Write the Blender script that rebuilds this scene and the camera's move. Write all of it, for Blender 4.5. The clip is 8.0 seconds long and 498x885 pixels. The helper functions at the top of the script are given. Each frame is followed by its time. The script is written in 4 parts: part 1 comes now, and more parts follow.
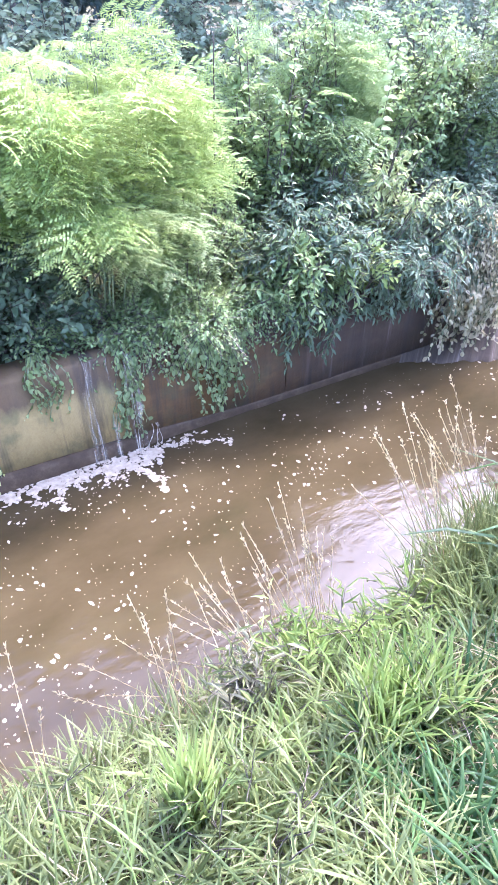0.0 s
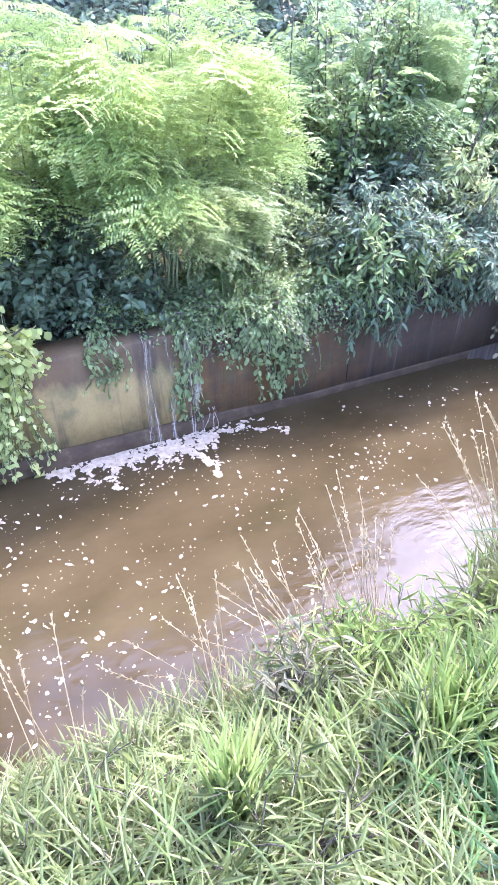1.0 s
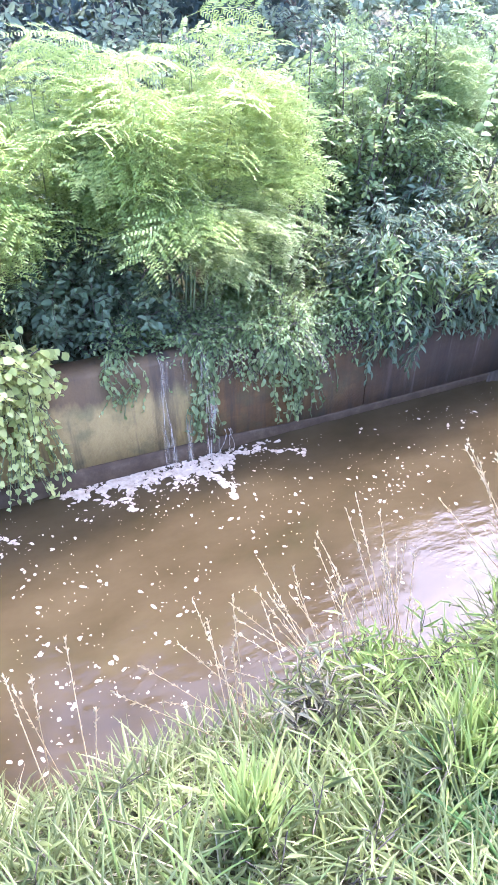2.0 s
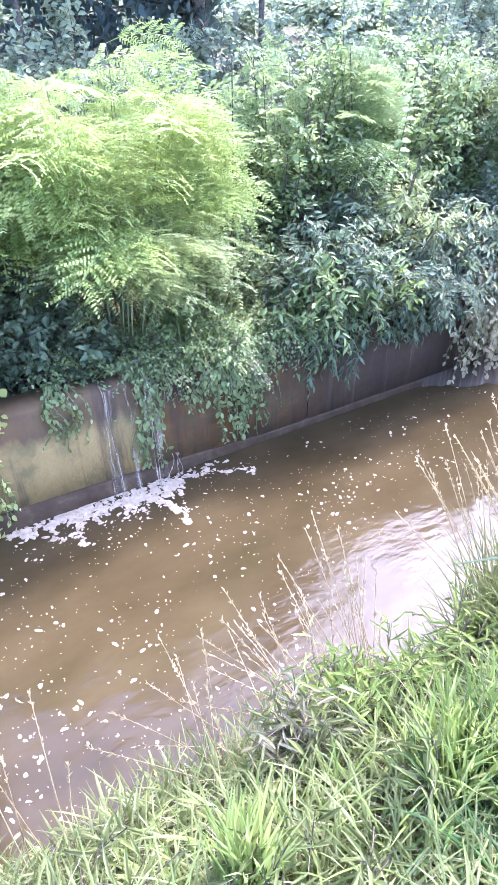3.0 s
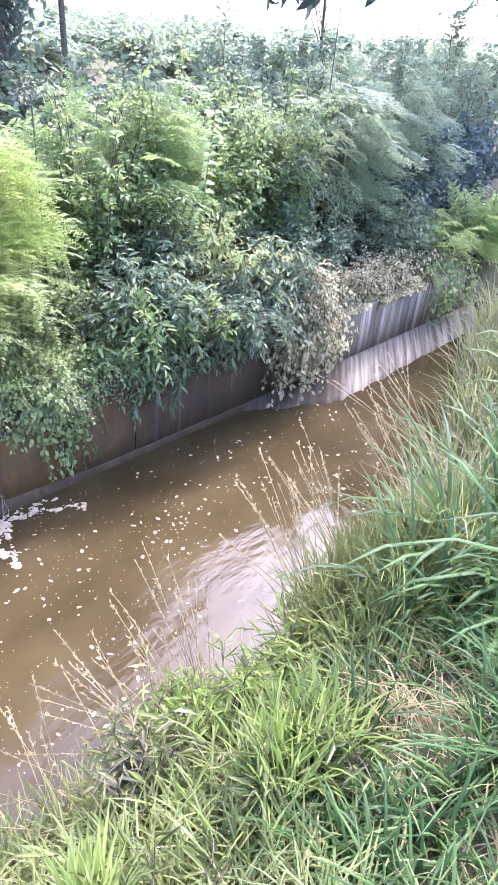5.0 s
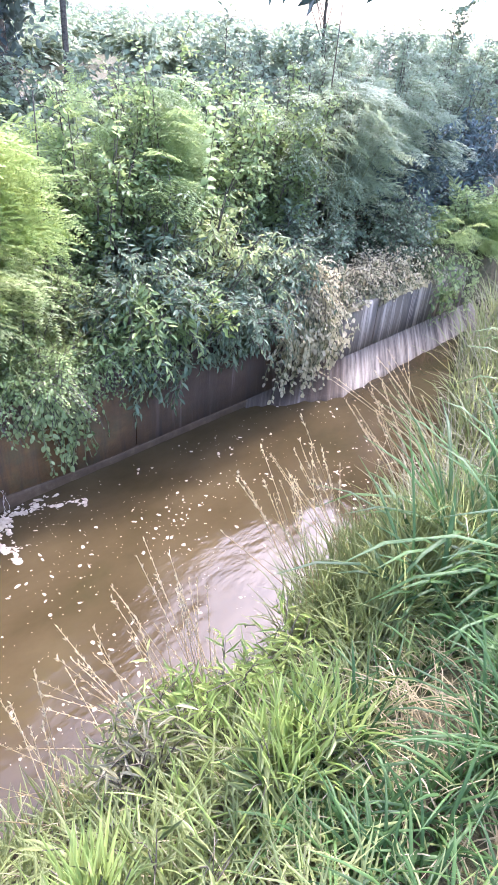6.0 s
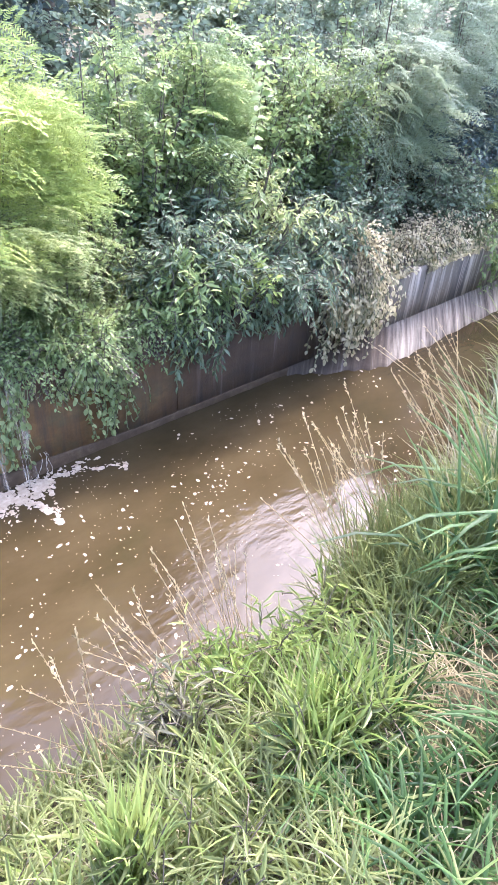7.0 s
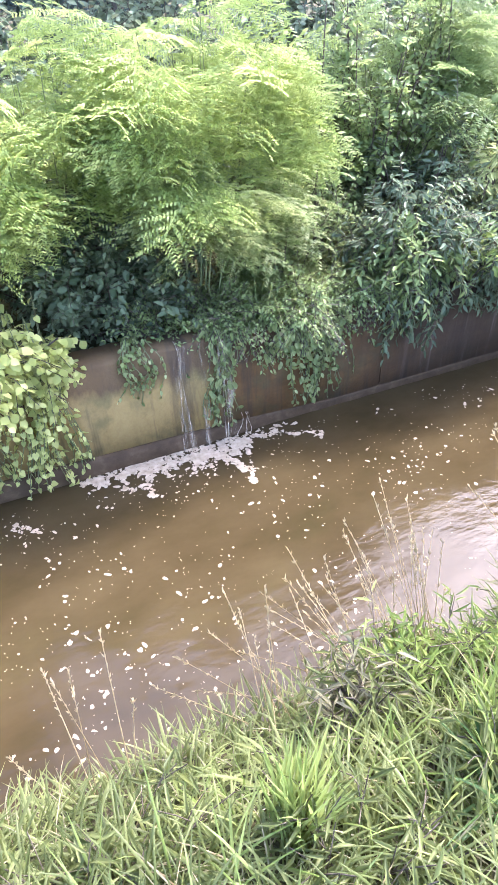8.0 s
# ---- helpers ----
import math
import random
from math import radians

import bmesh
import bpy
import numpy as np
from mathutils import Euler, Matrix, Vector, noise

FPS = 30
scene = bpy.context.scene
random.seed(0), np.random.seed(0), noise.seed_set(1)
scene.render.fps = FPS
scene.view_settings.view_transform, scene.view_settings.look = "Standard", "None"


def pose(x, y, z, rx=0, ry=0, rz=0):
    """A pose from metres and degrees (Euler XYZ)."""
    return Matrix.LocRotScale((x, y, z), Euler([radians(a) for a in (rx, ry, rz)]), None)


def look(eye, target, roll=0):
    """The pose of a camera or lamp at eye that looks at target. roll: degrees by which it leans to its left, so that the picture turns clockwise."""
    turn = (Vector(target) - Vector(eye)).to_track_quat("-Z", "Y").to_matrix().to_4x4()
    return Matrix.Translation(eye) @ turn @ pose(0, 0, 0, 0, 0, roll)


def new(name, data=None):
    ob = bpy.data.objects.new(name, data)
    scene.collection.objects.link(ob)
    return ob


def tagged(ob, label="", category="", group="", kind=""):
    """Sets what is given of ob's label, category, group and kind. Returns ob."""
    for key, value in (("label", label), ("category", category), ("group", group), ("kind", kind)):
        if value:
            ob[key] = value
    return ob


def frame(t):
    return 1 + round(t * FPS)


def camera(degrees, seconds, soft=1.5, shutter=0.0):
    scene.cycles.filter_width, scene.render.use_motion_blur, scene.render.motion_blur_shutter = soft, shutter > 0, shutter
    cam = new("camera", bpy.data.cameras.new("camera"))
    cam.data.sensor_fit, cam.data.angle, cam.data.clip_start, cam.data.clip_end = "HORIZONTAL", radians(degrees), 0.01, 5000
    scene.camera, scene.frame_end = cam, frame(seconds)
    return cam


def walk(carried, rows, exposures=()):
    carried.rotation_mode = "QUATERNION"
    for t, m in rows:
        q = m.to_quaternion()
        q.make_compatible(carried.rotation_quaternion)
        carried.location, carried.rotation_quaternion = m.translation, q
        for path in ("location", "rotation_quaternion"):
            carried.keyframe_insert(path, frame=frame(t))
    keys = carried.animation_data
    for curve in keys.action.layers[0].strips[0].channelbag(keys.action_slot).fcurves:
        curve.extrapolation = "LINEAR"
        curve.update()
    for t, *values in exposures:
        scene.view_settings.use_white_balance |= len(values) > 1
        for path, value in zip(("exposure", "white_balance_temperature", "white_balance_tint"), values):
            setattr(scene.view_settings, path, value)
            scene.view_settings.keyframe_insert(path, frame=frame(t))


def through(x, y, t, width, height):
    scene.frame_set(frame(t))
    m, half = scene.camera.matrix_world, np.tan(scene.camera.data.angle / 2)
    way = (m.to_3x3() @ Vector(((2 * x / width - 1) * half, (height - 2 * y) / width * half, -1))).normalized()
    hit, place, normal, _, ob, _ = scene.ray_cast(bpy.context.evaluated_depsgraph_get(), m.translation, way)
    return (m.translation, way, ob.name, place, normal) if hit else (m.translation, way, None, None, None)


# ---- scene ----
cam = camera(42.7, 8.0)
PATH = [
    (0, (-1.881, 0.815, 2.353), (-1.101, 2.156, 1.091), 0.8),
    (0.5, (-1.901, 0.85, 2.239), (-1.234, 2.292, 1.024), 0.7),
    (1, (-1.891, 0.852, 2.246), (-1.256, 2.265, 0.982), 0.1),
    (1.2, (-1.9, 0.863, 2.239), (-1.31, 2.318, 1.001), -0.6),
    (2.3, (-1.899, 0.896, 2.22), (-1.255, 2.364, 1.024), -0.3),
    (2.5, (-1.911, 0.919, 2.229), (-1.236, 2.381, 1.043), -0.4),
    (3, (-1.929, 0.946, 2.254), (-1.13, 2.347, 1.073), -0.6),
    (3.5, (-1.902, 0.919, 2.275), (-0.912, 2.216, 1.118), 2.2),
    (4, (-1.895, 0.903, 2.287), (-0.801, 2.136, 1.154), 3.3),
    (4.5, (-1.903, 0.867, 2.321), (-0.684, 1.994, 1.206), 4.9),
    (5, (-1.914, 0.863, 2.324), (-0.692, 2.001, 1.223), 5.0),
    (6.3, (-1.92, 0.867, 2.323), (-0.705, 1.994, 1.204), 5.4),
    (6.5, (-1.912, 0.869, 2.316), (-0.743, 2.007, 1.159), 4.6),
    (7, (-1.915, 0.886, 2.302), (-0.819, 2.054, 1.105), 4.4),
    (7.5, (-1.916, 0.916, 2.27), (-1.05, 2.238, 1.045), 0.3),
    (7.9, (-1.927, 0.916, 2.273), (-1.319, 2.352, 1.021), -3.4),
    (8, (-1.96, 0.95, 2.262), (-1.372, 2.376, 0.988), -1.8),
]
walk(cam, [(t, look(eye, target, roll)) for t, eye, target, roll in PATH], [(0, 3.58, 5050, 31), (3.2, 3.58, 5100, 30), (4.5, 3.38, 5350, 29), (6.3, 3.28, 5450, 29), (8, 3.28, 5600, 24)])

# ---- world, sun ----
SUN_EL, SUN_AZ = 52.0, 72.0         # height over the horizon; turn clockwise from straight across the water
world = bpy.data.worlds.new("sky")
scene.world = world
world.use_nodes = True
wn = world.node_tree
sky = wn.nodes.new("ShaderNodeTexSky")
sky.sky_type, sky.sun_disc = "NISHITA", False
sky.sun_elevation, sky.sun_rotation = radians(SUN_EL), radians(SUN_AZ)
sky.air_density, sky.dust_density = 1.0, 3.0
wn.nodes["Background"].inputs[1].default_value = 0.15
wn.links.new(sky.outputs[0], wn.nodes["Background"].inputs[0])
lamp = bpy.data.lights.new("sun", "SUN")
lamp.energy, lamp.angle, lamp.color = 1.25, radians(9.0), (1.0, 0.93, 0.78)
sun = new("sun", lamp)
el, az = radians(SUN_EL), radians(SUN_AZ)
sun.matrix_world = look((12 * math.sin(az) * math.cos(el), 12 * math.cos(az) * math.cos(el), 12 * math.sin(el)), (0, 0, 0))

rng = np.random.default_rng(7)


# ---- materials ----
def node(nt, kind, **inputs):
    n = nt.nodes.new(kind)
    for k, v in inputs.items():
        n.inputs[k.replace("_", " ")].default_value = v
    return n


def ramp(nt, fac, stops):
    r = nt.nodes.new("ShaderNodeValToRGB")
    e = r.color_ramp.elements
    while len(e) < len(stops):
        e.new(0.5)
    for s, (p, c) in zip(e, stops):
        s.position, s.color = p, (*c, 1)
    nt.links.new(fac, r.inputs[0])
    return r.outputs[0]


def mixed(nt, fac, a, b):
    m = nt.nodes.new("ShaderNodeMix")
    m.data_type = "RGBA"
    for sock, v in ((0, fac), (6, a), (7, b)):
        if isinstance(v, (int, float)):
            m.inputs[sock].default_value = v
        elif isinstance(v, tuple):
            m.inputs[sock].default_value = (*v, 1)
        else:
            nt.links.new(v, m.inputs[sock])
    return m.outputs[2]


def noisy(nt, scale, detail=4.0, rough=0.55, stretch=None):
    c = nt.nodes.new("ShaderNodeNewGeometry").outputs["Position"]
    if stretch:
        mp = nt.nodes.new("ShaderNodeMapping")
        mp.inputs["Scale"].default_value = stretch
        nt.links.new(c, mp.inputs[0])
        c = mp.outputs[0]
    n = node(nt, "ShaderNodeTexNoise", Scale=scale, Detail=detail, Roughness=rough)
    nt.links.new(c, n.inputs["Vector"])
    return n.outputs["Fac"]


def surface(name, rough=0.6, spec=0.5):
    m = bpy.data.materials.new(name)
    m.use_nodes = True
    b = m.node_tree.nodes["Principled BSDF"]
    b.inputs["Roughness"].default_value = rough
    b.inputs["Specular IOR Level"].default_value = spec
    return m, m.node_tree, b


def bumped(nt, b, height, strength=0.3, dist=0.01):
    n = node(nt, "ShaderNodeBump", Strength=strength, Distance=dist)
    nt.links.new(height, n.inputs["Height"])
    nt.links.new(n.outputs[0], b.inputs["Normal"])


def leaf_material(name, dark, mid, light, through=0.35, rough=0.45, patchy=0.3, scale=2.3):
    """Leaf colour that varies from leaf to leaf and in patches, with light coming through."""
    m, nt, b = surface(name, rough, 0.25)
    dark, mid, light = ([0.8 * v for v in c] for c in (dark, mid, light))
    add = nt.nodes.new("ShaderNodeMath")
    nt.links.new(nt.nodes.new("ShaderNodeNewGeometry").outputs["Random Per Island"], add.inputs[0])
    nt.links.new(nt.nodes.new("ShaderNodeObjectInfo").outputs["Random"], add.inputs[1])
    frac = nt.nodes.new("ShaderNodeMath")
    frac.operation = "FRACT"
    nt.links.new(add.outputs[0], frac.inputs[0])
    isl = frac.outputs[0]
    c1 = ramp(nt, isl, [(0.0, dark), (0.45, mid), (1.0, light)])
    patch = ramp(nt, noisy(nt, scale, 3), [(0.38, dark), (0.62, light)])
    col = mixed(nt, patchy, c1, patch)
    nt.links.new(col, b.inputs["Base Color"])
    tr = nt.nodes.new("ShaderNodeBsdfTranslucent")
    warm = mixed(nt, 0.5, col, tuple(min(1, v * 1.8) for v in light))
    nt.links.new(warm, tr.inputs[0])
    mx = nt.nodes.new("ShaderNodeMixShader")
    mx.inputs[0].default_value = through
    nt.links.new(b.outputs[0], mx.inputs[1])
    nt.links.new(tr.outputs[0], mx.inputs[2])
    nt.links.new(mx.outputs[0], nt.nodes["Material Output"].inputs[0])
    return m


M_FEATHER = leaf_material("feathery_leaf", (0.10, 0.17, 0.045), (0.29, 0.38, 0.10), (0.56, 0.62, 0.22), 0.5, 0.45, 0.4)
# dark green of its own, deepened by shade put into the colour
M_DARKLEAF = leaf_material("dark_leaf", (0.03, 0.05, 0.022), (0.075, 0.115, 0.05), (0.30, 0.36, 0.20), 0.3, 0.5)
M_SMALL = leaf_material("small_leaf", (0.08, 0.13, 0.045), (0.20, 0.28, 0.09), (0.42, 0.50, 0.19), 0.42, 0.5)
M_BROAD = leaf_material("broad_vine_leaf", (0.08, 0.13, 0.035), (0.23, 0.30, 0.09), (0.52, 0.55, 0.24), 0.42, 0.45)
# brighter copy of the vine greens, with sunlight put into the colour
M_VINE = leaf_material("vine_leaf_sun_painted", (0.16, 0.20, 0.04), (0.46, 0.50, 0.13), (0.80, 0.78, 0.30), 0.42, 0.5)
M_SPIKE = leaf_material("sapling_leaf", (0.10, 0.16, 0.04), (0.18, 0.26, 0.07), (0.30, 0.38, 0.12), 0.4)
M_DRYVINE = leaf_material("dry_vine_leaf", (0.23, 0.19, 0.085), (0.48, 0.39, 0.20), (0.80, 0.67, 0.42), 0.45, 0.65)
M_GRASS = leaf_material("bank_grass", (0.042, 0.062, 0.018), (0.125, 0.165, 0.045), (0.37, 0.40, 0.15), 0.42, 0.45, 0.45, 3.2)
M_TALL = leaf_material("tall_grass", (0.016, 0.042, 0.011), (0.042, 0.095, 0.024), (0.13, 0.215, 0.058), 0.38, 0.5, 0.4, 2.6)
M_LIME = leaf_material("young_grass", (0.16, 0.24, 0.05), (0.27, 0.36, 0.08), (0.42, 0.48, 0.16), 0.4, 0.42)
M_YELLOW = leaf_material("fading_grass", (0.13, 0.13, 0.06), (0.25, 0.24, 0.12), (0.45, 0.41, 0.26), 0.3, 0.55)
M_STRAW = leaf_material("dry_straw", (0.21, 0.16, 0.08), (0.42, 0.34, 0.18), (0.64, 0.53, 0.33), 0.42, 0.7)
# deep shade and bluish haze are put into these dark blue-greens
M_FAR = leaf_material("leaf_with_shade_and_haze", (0.05, 0.08, 0.075), (0.09, 0.13, 0.115), (0.16, 0.21, 0.17), 0.2, 0.5)
# pale, greyed greens that carry the haze over the farther growth
M_HEDGE = leaf_material("far_leaf_hazed", (0.12, 0.16, 0.09), (0.23, 0.28, 0.15), (0.38, 0.43, 0.25), 0.35, 0.5)


def make_bark():
    m, nt, b = surface("bark", 0.85, 0.2)
    nt.links.new(ramp(nt, noisy(nt, 40, 5), [(0.3, (0.05, 0.04, 0.03)), (0.7, (0.17, 0.14, 0.10))]), b.inputs["Base Color"])
    bumped(nt, b, noisy(nt, 90, 4), 0.5, 0.004)
    return m


def make_greenstem():
    m, nt, b = surface("green_stem", 0.6, 0.3)
    nt.links.new(ramp(nt, noisy(nt, 25, 4), [(0.3, (0.10, 0.13, 0.05)), (0.7, (0.24, 0.24, 0.11))]), b.inputs["Base Color"])
    return m


def make_soil():
    m, nt, b = surface("soil_and_litter", 0.95, 0.15)
    a = ramp(nt, noisy(nt, 14, 7, 0.65), [(0.3, (0.035, 0.027, 0.016)), (0.55, (0.10, 0.075, 0.045)), (0.75, (0.19, 0.15, 0.085))])
    g = ramp(nt, noisy(nt, 3.5, 4), [(0.45, (0.05, 0.075, 0.02)), (0.7, (0.10, 0.085, 0.05))])
    nt.links.new(mixed(nt, 0.4, a, g), b.inputs["Base Color"])
    bumped(nt, b, noisy(nt, 60, 6), 0.8, 0.02)
    return m


def make_water():
    m, nt, b = surface("muddy_water", 0.03, 0.5)
    b.inputs["IOR"].default_value = 1.34
    silt = ramp(nt, noisy(nt, 1.6, 5, 0.6, (1.0, 1.6, 1)), [(0.3, (0.034, 0.024, 0.010)), (0.5, (0.047, 0.033, 0.0145)), (0.72, (0.063, 0.045, 0.020))])
    nt.links.new(silt, b.inputs["Base Color"])
    swell = noisy(nt, 4.5, 2, 0.45, (1.0, 1.7, 1))
    wave = noisy(nt, 15, 3, 0.55, (0.8, 1.9, 1))
    where = ramp(nt, noisy(nt, 1.5, 2, 0.5), [(0.44, (0.12, 0.12, 0.12)), (0.58, (0.75, 0.75, 0.75))])
    add = nt.nodes.new("ShaderNodeMath")
    add.operation = "MULTIPLY_ADD"
    nt.links.new(wave, add.inputs[0])
    nt.links.new(where, add.inputs[1])
    nt.links.new(swell, add.inputs[2])
    bumped(nt, b, add.outputs[0], 0.30, 0.012)
    return m


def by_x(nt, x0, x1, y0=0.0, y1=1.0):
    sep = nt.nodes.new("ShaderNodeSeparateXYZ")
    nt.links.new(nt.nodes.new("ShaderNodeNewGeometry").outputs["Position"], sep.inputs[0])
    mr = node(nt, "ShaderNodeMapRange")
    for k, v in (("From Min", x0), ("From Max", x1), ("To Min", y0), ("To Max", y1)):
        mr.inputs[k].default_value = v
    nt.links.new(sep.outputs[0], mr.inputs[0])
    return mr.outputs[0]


def times(nt, a, b):
    mul = nt.nodes.new("ShaderNodeMath")
    mul.operation = "MULTIPLY"
    for k, v in enumerate((a, b)):
        if isinstance(v, float):
            mul.inputs[k].default_value = v
        else:
            nt.links.new(v, mul.inputs[k])
    return mul.outputs[0]


def make_concrete():
    """Weathered cast concrete: ochre face with a brown band on top, a rust-brown stretch, a stretch with the shrubs'
    shade put into its colour, white lime runs on the dry far stretch.
    """
    m, nt, b = surface("weathered_concrete", 0.8, 0.3)
    grain = ramp(nt, noisy(nt, 55, 6, 0.65), [(0.3, (0.25, 0.17, 0.065)), (0.7, (0.37, 0.265, 0.11))])
    rust = ramp(nt, noisy(nt, 2.6, 6, 0.65, (1, 1, 1.8)), [(0.36, (0.19, 0.10, 0.03)), (0.5, (0.115, 0.052, 0.015)), (0.66, (0.06, 0.028, 0.01))])
    ochre = ramp(nt, noisy(nt, 3.1, 6, 0.7, (1.4, 1, 0.7)), [(0.32, (0.44, 0.30, 0.10)), (0.52, (0.32, 0.215, 0.07)), (0.70, (0.16, 0.115, 0.042))])
    rusty = mixed(nt, 0.85, grain, rust)
    pale = mixed(nt, 0.7, grain, ochre)
    col = mixed(nt, by_x(nt, -1.12, -1.0), pale, rusty)
    green = ramp(nt, noisy(nt, 6, 5, 0.6), [(0.5, (0, 0, 0)), (0.68, (0.5, 0.5, 0.5))])
    col = mixed(nt, green, col, (0.075, 0.08, 0.034))
    sep = nt.nodes.new("ShaderNodeSeparateXYZ")
    nt.links.new(nt.nodes.new("ShaderNodeNewGeometry").outputs["Position"], sep.inputs[0])
    edge = nt.nodes.new("ShaderNodeMath")
    edge.operation = "MULTIPLY_ADD"
    nt.links.new(noisy(nt, 5, 5, 0.65, (1.5, 1, 0.6)), edge.inputs[0])
    edge.inputs[1].default_value = 0.28
    nt.links.new(sep.outputs[2], edge.inputs[2])
    band = ramp(nt, edge.outputs[0], [(0.56, (0, 0, 0)), (0.64, (0.8, 0.8, 0.8))])
    col = mixed(nt, band, col, (0.085, 0.046, 0.024))
    runs = ramp(nt, noisy(nt, 2.4, 5, 0.65, (4.0, 1.0, 0.35)), [(0.50, (0, 0, 0)), (0.66, (0.75, 0.75, 0.75))])
    col = mixed(nt, runs, col, (0.05, 0.036, 0.026))
    # shade of the overhanging shrubs, put into the colour from x -0.5 on
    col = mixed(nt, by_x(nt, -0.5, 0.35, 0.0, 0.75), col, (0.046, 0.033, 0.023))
    streak_light = ramp(nt, noisy(nt, 4.0, 5, 0.7, (4.0, 1.0, 0.2)), [(0.55, (0, 0, 0)), (0.68, (0.5, 0.5, 0.5))])
    col = mixed(nt, times(nt, streak_light, by_x(nt, -0.1, 0.4, 0.0, 1.0)), col, (0.20, 0.155, 0.12))
    col = mixed(nt, by_x(nt, 1.55, 2.1, 0.0, 0.75), col, (0.25, 0.205, 0.14))
    dark = ramp(nt, noisy(nt, 4.0, 5, 0.7, (1.7, 1.0, 0.12)), [(0.46, (0, 0, 0)), (0.60, (1, 1, 1))])
    col = mixed(nt, times(nt, dark, by_x(nt, 1.4, 2.0, 0.0, 0.8)), col, (0.10, 0.085, 0.068))
    lime = ramp(nt, noisy(nt, 5.0, 6, 0.75, (1.9, 1.0, 0.10)), [(0.50, (0, 0, 0)), (0.60, (1, 1, 1))])
    col = mixed(nt, times(nt, lime, by_x(nt, 1.0, 2.1, 0.02, 0.85)), col, (0.52, 0.43, 0.31))
    nt.links.new(col, b.inputs["Base Color"])
    bumped(nt, b, noisy(nt, 70, 6), 0.5, 0.006)
    return m


def make_footing():
    m, nt, b = surface("wet_footing", 0.75, 0.2)
    base = ramp(nt, noisy(nt, 9, 6, 0.65), [(0.3, (0.045, 0.028, 0.014)), (0.55, (0.075, 0.048, 0.024)), (0.75, (0.13, 0.09, 0.05))])
    nt.links.new(base, b.inputs["Base Color"])
    bumped(nt, b, noisy(nt, 40, 6), 0.5, 0.008)
    return m


def make_apron():
    """Limed slab at the water: white runs along its fall, dark where it is wet and the creeper's shade is put into the
    colour.
    """
    m, nt, b = surface("limed_apron", 0.8, 0.2)
    at = nt.nodes.new("ShaderNodeAttribute")
    at.attribute_name = "fall"
    sep = nt.nodes.new("ShaderNodeSeparateXYZ")
    nt.links.new(at.outputs["Vector"], sep.inputs[0])

    def runs(scale, stretch, stops):
        mp = nt.nodes.new("ShaderNodeMapping")
        mp.inputs["Scale"].default_value = stretch
        nt.links.new(at.outputs["Vector"], mp.inputs[0])
        n = node(nt, "ShaderNodeTexNoise", Scale=scale, Detail=6.0, Roughness=0.7)
        nt.links.new(mp.outputs[0], n.inputs["Vector"])
        return ramp(nt, n.outputs["Fac"], stops)

    # wet runs, kept darker still to carry the creeper's shade in their colour
    wet = runs(4.0, (3.0, 0.4, 1), [(0.40, (0.05, 0.036, 0.022)), (0.55, (0.085, 0.062, 0.04)), (0.70, (0.20, 0.165, 0.125))])
    lime = runs(4.0, (4.0, 0.35, 1), [(0.38, (0.06, 0.047, 0.032)), (0.50, (0.17, 0.14, 0.10)), (0.68, (0.36, 0.305, 0.225))])
    # sharp step along the fall: the painted edge of that shade
    mr = node(nt, "ShaderNodeMapRange")
    mr.inputs["From Min"].default_value, mr.inputs["From Max"].default_value = 2.02, 2.08
    nt.links.new(sep.outputs[0], mr.inputs[0])
    nt.links.new(mixed(nt, mr.outputs[0], wet, lime), b.inputs["Base Color"])
    bumped(nt, b, noisy(nt, 40, 6), 0.5, 0.008)
    return m


def make_foam():
    m, nt, b = surface("froth", 0.55, 0.4)
    nt.links.new(ramp(nt, noisy(nt, 30, 4), [(0.3, (0.30, 0.22, 0.135)), (0.65, (0.52, 0.41, 0.28))]), b.inputs["Base Color"])
    bumped(nt, b, noisy(nt, 160, 4), 0.6, 0.004)
    return m


def make_fall():
    m, nt, b = surface("falling_water", 0.3, 0.4)
    b.inputs["Base Color"].default_value = (0.55, 0.46, 0.34, 1)
    b.inputs["Transmission Weight"].default_value = 0.25
    b.inputs["IOR"].default_value = 1.33
    bumped(nt, b, noisy(nt, 60, 3, 0.5, (1, 1, 0.25)), 0.6, 0.006)
    return m


def make_film():
    """Thin water running down in broken white threads."""
    m, nt, b = surface("running_water_film", 0.25, 0.5)
    b.inputs["Base Color"].default_value = (0.62, 0.52, 0.38, 1)
    clear = nt.nodes.new("ShaderNodeBsdfTransparent")
    threads = ramp(nt, noisy(nt, 6, 6, 0.7, (14, 1, 0.9)), [(0.48, (0, 0, 0)), (0.62, (0.42, 0.42, 0.42))])
    mx = nt.nodes.new("ShaderNodeMixShader")
    nt.links.new(threads, mx.inputs[0])
    nt.links.new(clear.outputs[0], mx.inputs[1])
    nt.links.new(b.outputs[0], mx.inputs[2])
    nt.links.new(mx.outputs[0], nt.nodes["Material Output"].inputs[0])
    return m


M_FILM = make_film()
M_BARK, M_STEM, M_SOIL, M_WATER = make_bark(), make_greenstem(), make_soil(), make_water()
M_CONC, M_FOOT, M_APRON, M_FOAM, M_FALL = make_concrete(), make_footing(), make_apron(), make_foam(), make_fall()


